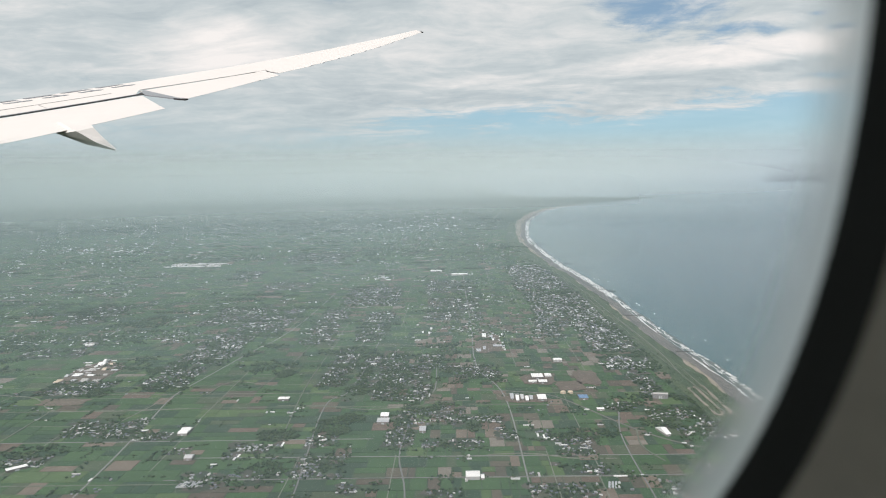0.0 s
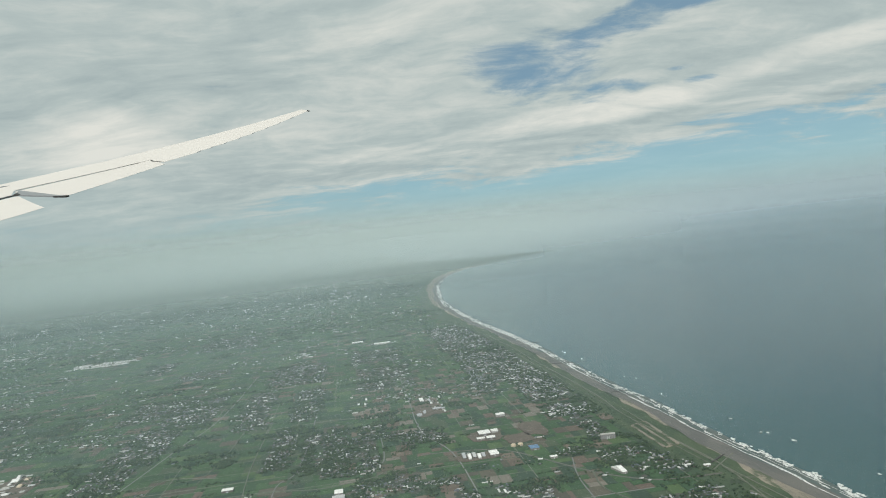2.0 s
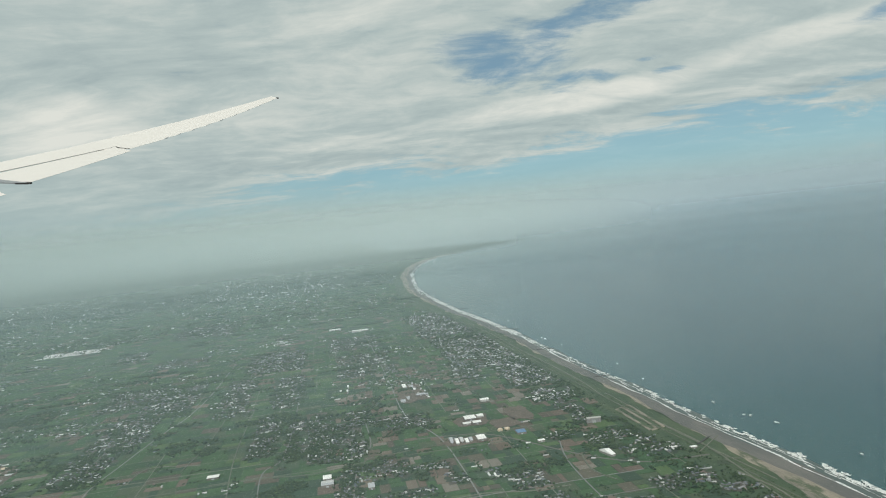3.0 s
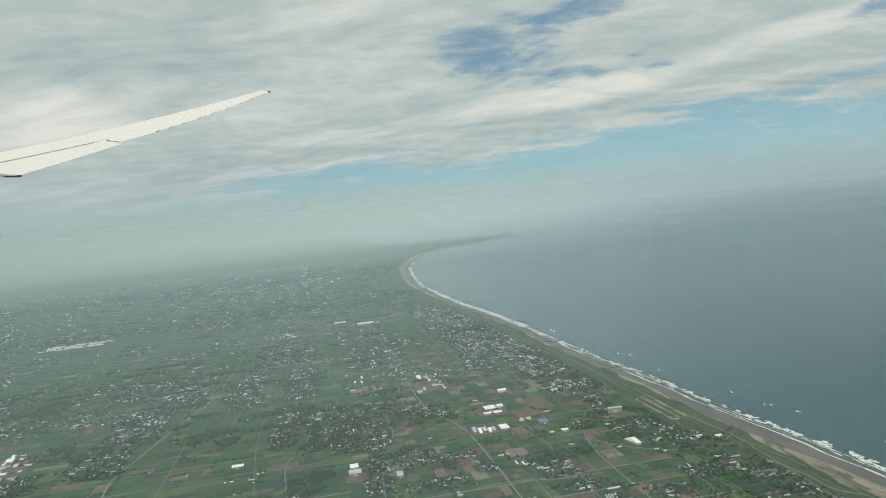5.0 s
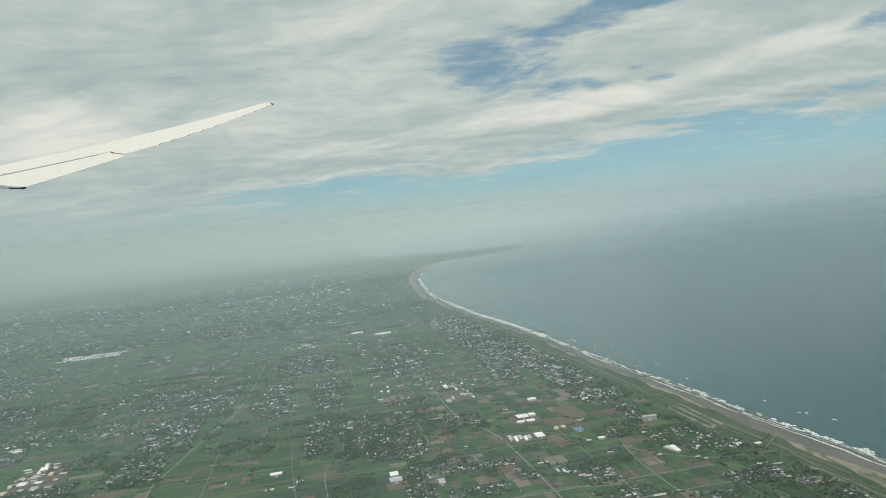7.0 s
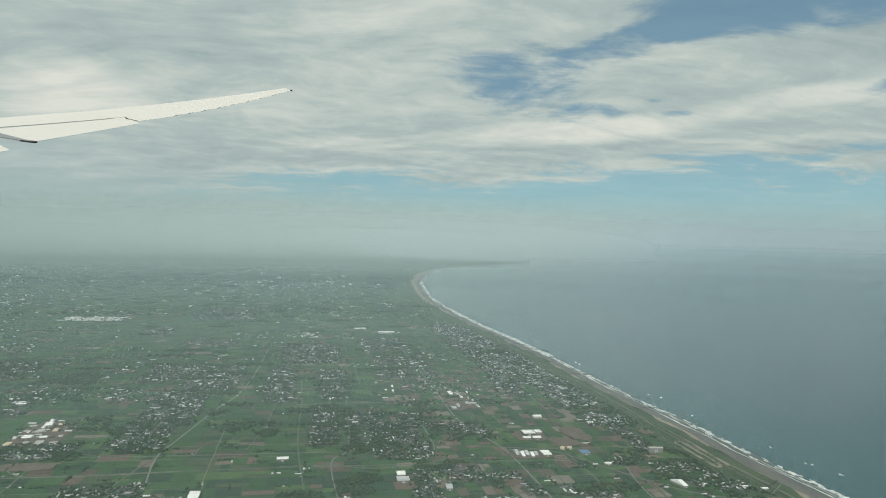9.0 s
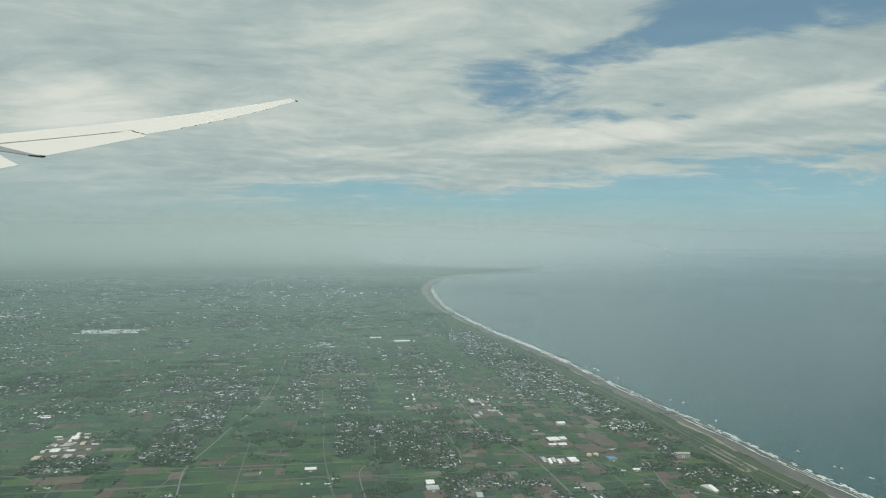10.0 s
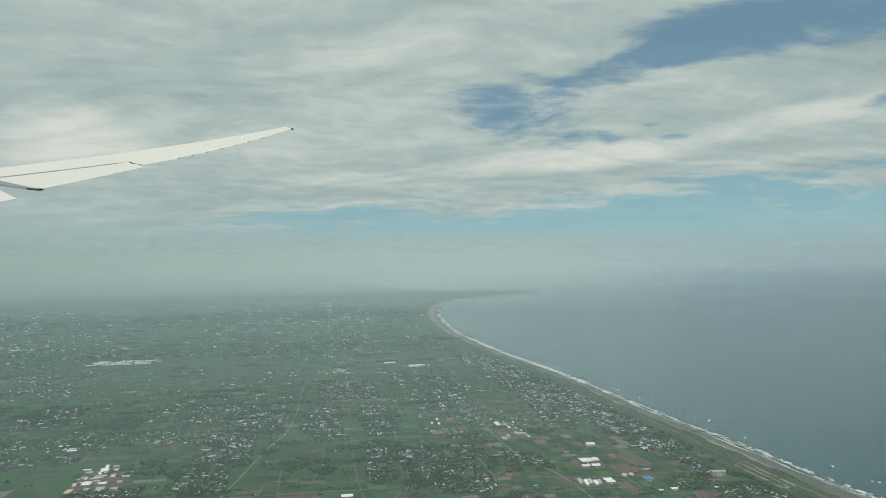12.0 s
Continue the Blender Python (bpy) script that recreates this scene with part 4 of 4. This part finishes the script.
for x in (0.426, 0.456):
    ob = new("storage_tank")
    n_side = 16
    v, f = [], []
    for r, z in ((0.011, -0.0005), (0.011, 0.008), (0.0085, 0.0105), (0.004, 0.0118)):
        v += [(r * math.cos(2 * math.pi * k / n_side), r * math.sin(2 * math.pi * k / n_side), z) for k in range(n_side)]
    for ring in range(3):
        f += [(ring * n_side + k, ring * n_side + (k + 1) % n_side, (ring + 1) * n_side + (k + 1) % n_side, (ring + 1) * n_side + k) for k in range(n_side)]
    f.append(tuple(3 * n_side + k for k in range(n_side)))
    part("shell", mesh_of("tank_shell", v, f, M["tan_metal"]), ob)
    part("ladder", mesh_of("tank_ladder", *box(0, -0.0113, 0, 0.0085, 0.0015, 0.0006), M["grey_metal"]), ob)
    ob.matrix_basis = pose(x, 3.195, 0)
    tagged(ob, "round tan storage tank with a domed top", "tank", "storage tanks")


# ---- the wing ----
def wing_at(w, c, lift=0.0):
    """A point of the wing's upper face: w inboard from the tip, c the share of the chord from the leading edge."""
    lead = -4.12 - 0.6731 * w - 0.507 * (1 - math.exp(-w / 3))
    z = 17.01 - 0.3099 * w + 0.00078 * w * w - 0.305 * (1 - math.exp(-w / 6)) - 0.3 * c
    return Vector((lead + chord_at(w) * c, 88.73 - w, z + lift))


def chord_at(w):
    return 0.937 + 0.3788 * w - 0.00244 * w * w


def skin(name, rows, mat, parent, thick=0.05, label=""):
    """A closed panel over the wing. rows: the two ends (w, c) of each chordwise line, from outboard to inboard."""
    shares = [0, 0.02, 0.08, 0.2, 0.4, 0.6, 0.8, 0.94, 1.0]
    k = len(shares)
    verts, faces = [], []
    for (w0, c0), (w1, c1) in rows:
        chord = chord_at(w0) * abs(c1 - c0)
        for s in shares:
            verts.append(wing_at(w0 + (w1 - w0) * s, c0 + (c1 - c0) * s, -0.012 * chord * (1 - s) ** 12))
        for s in reversed(shares):
            deep = 0.012 + thick * chord * math.sin(math.pi * min(s + 0.12, 1.0))
            verts.append(wing_at(w0 + (w1 - w0) * s, c0 + (c1 - c0) * s, -0.012 * chord * (1 - s) ** 12 - deep))
    ring = 2 * k
    for i in range(len(rows) - 1):
        for j in range(ring):
            a, b = i * ring + j, i * ring + (j + 1) % ring
            faces.append((a, a + ring, b + ring, b))
    faces.append(tuple(range(ring)))
    faces.append(tuple((len(rows) - 1) * ring + j for j in range(ring - 1, -1, -1)))
    return part(name, mesh_of(name, verts, faces, mat), parent, label)


def line(name, ends, width, parent, mat, label="", lift=0.03):
    """A thin strip laid on the skin along (w, c) points, of that width across."""
    verts = [wing_at(w, c + d / chord_at(w), lift - e) for w, c in ends for d, e in ((-width / 2, 0), (width / 2, 0), (width / 2, 0.05), (-width / 2, 0.05))]
    faces = [(4 * i + j, 4 * i + 4 + j, 4 * i + 4 + (j + 1) % 4, 4 * i + (j + 1) % 4) for i in range(len(ends) - 1) for j in range(4)]
    faces += [(3, 2, 1, 0), tuple(4 * (len(ends) - 1) + j for j in range(4))]
    return part(name, mesh_of(name, verts, faces, mat), parent, label)


def plate(name, points, thick, mat, parent, label=""):
    """A solid plate through the (w, c) corners."""
    k = len(points)
    verts = [wing_at(w, c, 0.03) for w, c in points] + [wing_at(w, c, 0.03 - thick) for w, c in points]
    faces = [tuple(range(k)), tuple(range(2 * k - 1, k - 1, -1))] + [(i, k + i, k + (i + 1) % k, (i + 1) % k) for i in range(k)]
    return part(name, mesh_of(name, verts, faces, mat), parent, label)


def hinge(w):
    return 0.560 - 0.0163 * (w - 23.85)


def cove(w):
    return 0.532 - 0.0034 * (w - 35.8)


wing = new("aircraft_wing")
WICKS = (1.0, 3.4, 6.2, 9.0, 11.8, 14.2, 16.6, 18.8, 20.6)
edge_rows = [((0.0, 0.0), (0.0, 0.86)), ((0.3, 0.0), (0.3, 0.80))]
for i, w in enumerate(WICKS):
    edge_rows += [((w, 0.0), (w, 0.790)), ((w + 0.5, 0.0), (w + 0.5, 0.826))]
edge_rows += [((23.0, 0.0), (23.0, 0.81)), ((23.82, 0.0), (25.3, 0.802))]
skin("outer_panel", edge_rows, M["wing_white"], wing, 0.03)
skin("mid_panel", [((w, 0.0), (w, hinge(w) - 0.0005)) for w in (23.85, 27, 30, 33.5)] + [((35.2, 0.0), (35.2, 0.535))], M["wing_white"], wing, 0.05)
skin("inner_panel", [((w, 0.0), (w, cove(w))) for w in (35.22, 38, 42, 46, 50, 55, 60, 66)], M["wing_white"], wing, 0.05)
aileron = skin("aileron", [((23.9, 0.561), (26.2, 0.883)), ((26.0, hinge(26.0) + 0.002), (28.2, 0.900)), ((29.0, hinge(29.0) + 0.002), (31.0, 0.924)), ((31.5, hinge(31.5) + 0.002), (33.6, 0.947)), ((33.5, hinge(33.5) + 0.002), (36.9, 0.975))], M["wing_white"], wing, 0.02)
line("hinge_gap", [(w, hinge(w)) for w in (23.9, 27, 30, 33.4)], 0.030, aileron, M["seam"], "thin grey hinge gap of the aileron", 0.02)
# solid dark plate put in for the shade of the notch
plate("notch_gap", [(23.75, 0.552), (24.6, 0.640), (25.28, 0.80), (24.55, 0.655)], 0.05, M["shade_trim"], aileron, "dark plate standing in for shade in the aileron's outer notch")
plate("end_rib", [(33.6, 0.44), (35.0, 0.545), (36.5, 0.86), (36.95, 0.985), (37.15, 0.985), (36.75, 0.88), (35.6, 0.62), (34.2, 0.505)], 0.08, M["wing_grey"], aileron, "grey open end of the aileron bay")
plate("end_rib_edge", [(36.6, 0.905), (36.95, 0.990), (37.2, 0.990), (36.85, 0.895)], 0.10, M["shade_trim"], aileron, "dark trailing corner of the aileron end")
flap = skin("flap", [((35.35, cove(35.35) + 0.05), (40.45, 1.105)), ((38.0, cove(38.0) + 0.035), (42.6, 1.120)), ((42.0, cove(42.0) + 0.03), (46.0, 1.138)), ((46.0, cove(46.0) + 0.03), (49.5, 1.160)), ((52.0, cove(52.0) + 0.03), (54.5, 1.190)), ((60.0, cove(60.0) + 0.03), (61.5, 1.225)), ((66.0, cove(66.0) + 0.03), (67.0, 1.255))], M["wing_white"], wing, 0.02)
# dark strip and plate painted in for shade in the flap's gap and pocket
line("flap_cove", [(w, cove(w) + 0.016) for w in (34.6, 38, 42, 46, 52, 60, 66)], 0.30, flap, M["shade_trim"], "dark strip standing in for shade in the gap ahead of the flap", -0.02)
plate("track_pocket", [(33.9, 0.50), (34.6, 0.515), (35.7, 0.575), (35.4, 0.60)], 0.06, M["shade_trim"], flap, "dark plate standing in for shade at the flap's outer corner")
plate("tip_light", [(-0.05, 0.60), (-0.1, 0.90), (0.16, 0.88), (0.12, 0.75)], 0.10, M["shade_trim"], wing, "dark lens at the wing tip")
for w in WICKS[1:]:
    plate("wick", [(w - 0.1, 0.796), (w + 0.55, 0.815), (w + 1.0, 0.840), (w + 0.3, 0.826)], 0.02, M["wing_grey"], wing)
# fairing under the flap: shaded flank, ridge and bright flank meet in a point
fair = []
for left, ridge, top, y in (((-23.9, 3.75), (-22.7, 4.05), (-21.3, 4.35), 43.6), ((-21.5, 3.23), (-20.45, 3.35), (-19.5, 3.53), 41.0), ((-19.85, 2.61), (-19.3, 2.71), (-18.85, 2.90), 40.8), ((-18.25, 2.25), (-18.24, 2.31), (-18.20, 2.35), 40.7)):
    for (px, pz), away in ((left, 0.9), (ridge, -0.5), (top, 0.9), (((left[0] + top[0]) / 2, (left[1] + top[1]) / 2), 1.6)):
        fair.append(Vector((px * (y + away) / y, y + away, 0.89 + (pz - 0.89) * (y + away) / y)))
part("flap_fairing", mesh_of("flap_fairing", fair, [(4 * i + k, 4 * i + (k + 1) % 4, 4 * i + 4 + (k + 1) % 4, 4 * i + 4 + k) for i in range(3) for k in range(4)] + [(3, 2, 1, 0), (12, 13, 14, 15)], M["wing_white"]), flap, "pointed fairing under the flap")
line("spoiler_gap", [(35.1, 0.367), (39.4, 0.35), (44, 0.335), (60, 0.30)], 0.05, wing, M["seam"])
for w in (39.5, 47.0):
    line("spoiler_gap", [(w, 0.35), (w + 1.2, cove(w + 1.2) - 0.01)], 0.05, wing, M["seam"])
for w in (31.4, 33.6, 35.8, 38.0, 40.4, 42.8):
    for c, long in ((0.060, 1.5), (0.150, 1.3)):
        line("marking_bar", [(w, c + 0.012), (w + long, c)], 0.30, wing, M["wing_grey"])
    line("marking_bar", [(w + 0.05, 0.075), (w + 0.35, 0.15)], 0.25, wing, M["wing_grey"])
tagged(wing, "white airliner wing with flap, aileron and raked upturned tip", "aircraft wing")

# ---- cabin window ----
RING = dict(at=(-0.1424, 0.3476, 1.0353), yaw=-0.377, pitch=0.2781, roll=0.2367, a=0.1739, b=0.2610, n=2.6965)


def ring_axes():
    ya, pi, ro = RING["yaw"], RING["pitch"], RING["roll"]
    u = Vector((math.cos(ya), math.sin(ya), 0))
    out = Vector((-math.sin(ya) * math.cos(pi), math.cos(ya) * math.cos(pi), math.sin(pi)))
    v = u.cross(out)
    return u * math.cos(ro) + v * math.sin(ro), -u * math.sin(ro) + v * math.cos(ro), out


def ring_band(name, inner, outer, mat, parent, label="", start=-112, end=30, steps=84):
    """Part of a rounded window surround. inner, outer: (grown by metres, pushed outwards by metres)."""
    ru, rv, out = ring_axes()
    mid = Vector(RING["at"])
    verts, faces = [], []
    rows = 6
    for i in range(steps + 1):
        ang = radians(start + (end - start) * i / steps)
        c, s = math.cos(ang), math.sin(ang)
        p = 2 / RING["n"]
        for j in range(rows + 1):
            f = j / rows
            grow = inner[0] + (outer[0] - inner[0]) * f
            push = inner[1] + (outer[1] - inner[1]) * f
            x = math.copysign(abs(c) ** p, c) * (RING["a"] + grow)
            y = math.copysign(abs(s) ** p, s) * (RING["b"] + grow)
            verts.append(mid + ru * x + rv * y + out * push)
    for i in range(steps):
        for j in range(rows):
            k = i * (rows + 1) + j
            faces.append((k, k + 1, k + rows + 2, k + rows + 1))
    me = mesh_of(name, verts, faces, mat, smooth=True)
    layer = me.uv_layers.new(name="across")
    for loop in me.loops:
        layer.data[loop.index].uv = ((loop.vertex_index % (rows + 1)) / rows, 0.5)
    return part(name, me, parent, label)


def soft_reveal_material():
    """Pale window reveal; alpha fades it to clear, imitating an out-of-focus edge."""
    mat = bpy.data.materials.new("pane_edge")
    mat.use_nodes = True
    n = Nodes(mat.node_tree)
    uv = n.add("ShaderNodeUVMap")
    uv.uv_map = "across"
    split = n.add("ShaderNodeSeparateXYZ")
    n.link(uv.outputs[0], split.inputs[0])
    amount = n.step(split.outputs[0], 0.1, 0.95, 0.0, 0.92)
    lit, back = n.add("ShaderNodeBsdfDiffuse"), n.add("ShaderNodeBsdfTranslucent")
    for node in (lit, back):
        node.inputs[0].default_value = (0.93, 0.95, 0.94, 1)
    both = n.add("ShaderNodeMixShader")
    both.inputs[0].default_value = 0.7
    n.link(lit.outputs[0], both.inputs[1])
    n.link(back.outputs[0], both.inputs[2])
    whole = n.add("ShaderNodeMixShader")
    n.link(amount, whole.inputs[0])
    n.link(n.add("ShaderNodeBsdfTransparent").outputs[0], whole.inputs[1])
    n.link(both.outputs[0], whole.inputs[2])
    n.link(whole.outputs[0], n.add("ShaderNodeOutputMaterial").inputs[0])
    return mat


window = new("window_1")
ring_band("pane_edge", (-0.0092, 0.005), (0.0015, 0.002), soft_reveal_material(), window, "pale window reveal faded inwards to imitate a blurred edge")
ring_band("gasket", (0.0, 0.0), (0.0064, -0.004), M["gasket"], window, "black rubber gasket")
ring_band("surround", (0.0064, -0.004), (0.026, -0.014), M["cabin"], window, "brownish grey rounded window surround")
ring_band("side_panel", (0.026, -0.014), (0.16, -0.020), M["cabin"], window, "dim cabin side panel")
tagged(window, "rounded aircraft cabin window surround in shade", "window", kind="structure")

# unseen curved cabin lining behind and above the camera, added to shade the window surround, open towards the window
# side
lining, ribs = [], 26
for x in (-1.30, 0.36):
    for r in (0.50, 0.53):
        lining += [(x, 0.10 + r * math.cos(radians(62 + 236 * k / ribs)), 0.90 + r * math.sin(radians(62 + 236 * k / ribs))) for k in range(ribs + 1)]
q = ribs + 1
skin = []
for k in range(ribs):
    skin += [(k, k + 1, 2 * q + k + 1, 2 * q + k), (q + k + 1, q + k, 3 * q + k, 3 * q + k + 1), (k + 1, k, q + k, q + k + 1), (2 * q + k, 2 * q + k + 1, 3 * q + k + 1, 3 * q + k)]
skin += [(0, 2 * q, 3 * q, q), (ribs, q + ribs, 3 * q + ribs, 2 * q + ribs), tuple(range(q)), tuple(range(2 * q + ribs, 2 * q - 1, -1))]
tagged(new("cabin_wall", mesh_of("cabin_wall", lining, skin, M["cabin"])), "unseen curved cabin lining added to keep sky light off the window surround", "wall", kind="structure")

# ---- curved sheets imitating haze over the plain ----
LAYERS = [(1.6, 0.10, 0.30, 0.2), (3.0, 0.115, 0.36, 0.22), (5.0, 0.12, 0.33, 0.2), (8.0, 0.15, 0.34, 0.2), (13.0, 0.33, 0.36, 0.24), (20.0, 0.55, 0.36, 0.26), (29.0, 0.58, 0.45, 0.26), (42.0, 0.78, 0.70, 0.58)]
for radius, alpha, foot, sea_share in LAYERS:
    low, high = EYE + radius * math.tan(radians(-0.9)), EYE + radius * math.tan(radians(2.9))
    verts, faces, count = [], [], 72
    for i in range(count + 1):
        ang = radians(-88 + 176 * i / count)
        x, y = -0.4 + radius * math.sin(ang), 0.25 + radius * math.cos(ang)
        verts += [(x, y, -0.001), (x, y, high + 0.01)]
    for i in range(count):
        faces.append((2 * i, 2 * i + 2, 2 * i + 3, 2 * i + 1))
    tagged(new("haze", mesh_of("haze", verts, faces, haze_sheet_material("haze_sheet", alpha, foot * EYE, low, high, 1.0 if radius > 12 else 0.0, sea_share), smooth=True)), "see-through pale grey-green sheet imitating haze over the plain", "haze", kind="structure")

# ---- gardens and yards of the villages ----
plots, k = [], 0
for vx, vy, rx, ry, count in VILLAGES:
    for _ in range(int(4 * rx * ry / 0.0011)):
        x, y = vx + rx * rng.uniform(-1.05, 1.05), vy + ry * rng.uniform(-1.05, 1.05)
        if x > coast(y) - 0.14 or noise.noise((x * 11, y * 8, 1.0)) < -0.2:
            continue
        size, k = rng.uniform(0.010, 0.026) * (1 + 0.06 * max(0.0, y - 4)), k + 1
        z = 0.00104 + 0.0000002 * (k % 1000)
        rim = [(x + size * rng.uniform(0.6, 1.3) * math.cos(2 * math.pi * j / 9), y + size * rng.uniform(0.6, 1.3) * math.sin(2 * math.pi * j / 9), z) for j in range(9)]
        plots.append((rim, [tuple(range(9))]))
tagged(part("gardens", mesh_of("gardens", *joined(plots), M["garden"]), ground), kind="stuff")

# ---- field parcels ----
ROWS_Y = [1.52 + 0.0842 * i for i in range(150)]
single, green_far, soil_far, tracks = [], [], [], []
for r, y in enumerate(ROWS_Y):
    if y > 11.5:
        break
    depth = 0.0842
    x = -0.95 * y - 0.6
    edge = coast(y + 0.04) - 0.23
    if r % 2 == 0 and y < 7:
        t0 = x
        while t0 < edge:
            t1 = t0 + rng.uniform(0.2, 0.9)
            if rng.random() < 0.45:
                tracks.append(box((t0 + min(t1, edge)) / 2, y, -0.0004, 0.0013, min(t1, edge) - t0, 0.0026))
            t0 = t1
    while x < edge:
        middle = -0.25 < x < 0.75
        w = min(rng.uniform(0.020, 0.070) if middle else rng.uniform(0.030, 0.125), edge - x)
        if w > 0.012:
            cx = x + w / 2
            halves = ((y + depth * 0.26, depth * 0.48), (y + depth * 0.76, depth * 0.44)) if rng.random() < 0.38 else ((y + depth / 2, depth - 0.003),)
            for cy, deep in halves:
                brown = rng.random() < (0.27 if middle and cy < 5 else 0.09)
                if village_cover(cx, cy) and rng.random() > 0.35:
                    continue
                if cy < 3.0 and -1.4 < cx < 0.9 and len(single) < 300:
                    single.append(((cx, cy, w - 0.003, deep), brown))
                else:
                    (soil_far if brown else green_far).append(box(cx, cy, -0.0004, 0.0010, w - 0.003, deep))
        x += w
unit = {}
for kind in ("paddy", "soil"):
    unit[kind] = mesh_of("field_" + kind, *box(0, 0, -0.0004, 0.0010, 1, 1), M[kind])
for (cx, cy, w, d), brown in single:
    ob = part("field", unit["soil" if brown else "paddy"], ground)
    ob.matrix_basis = Matrix.LocRotScale((cx, cy, 0), None, (w, d, 1))
for x in np.arange(-5.0, 0.9, 0.155):
    y0 = 1.5
    while y0 < 7:
        y1 = y0 + rng.uniform(0.17, 1.1)
        if rng.random() < 0.35 and abs(x) < 0.95 * y0 + 0.5:
            tracks.append(box(x + rng.normal(0, 0.01), (y0 + y1) / 2, -0.0004, 0.0014, 0.0030, y1 - y0))
        y0 = y1
tagged(part("farm_tracks", mesh_of("farm_tracks", *joined(tracks), M["lane"]), ground), kind="stuff")
tagged(part("far_fields", mesh_of("far_fields", *joined(green_far), M["paddy_far"]), ground), kind="stuff")
tagged(part("far_soil", mesh_of("far_soil", *joined(soil_far), M["soil_far"]), ground), kind="stuff")
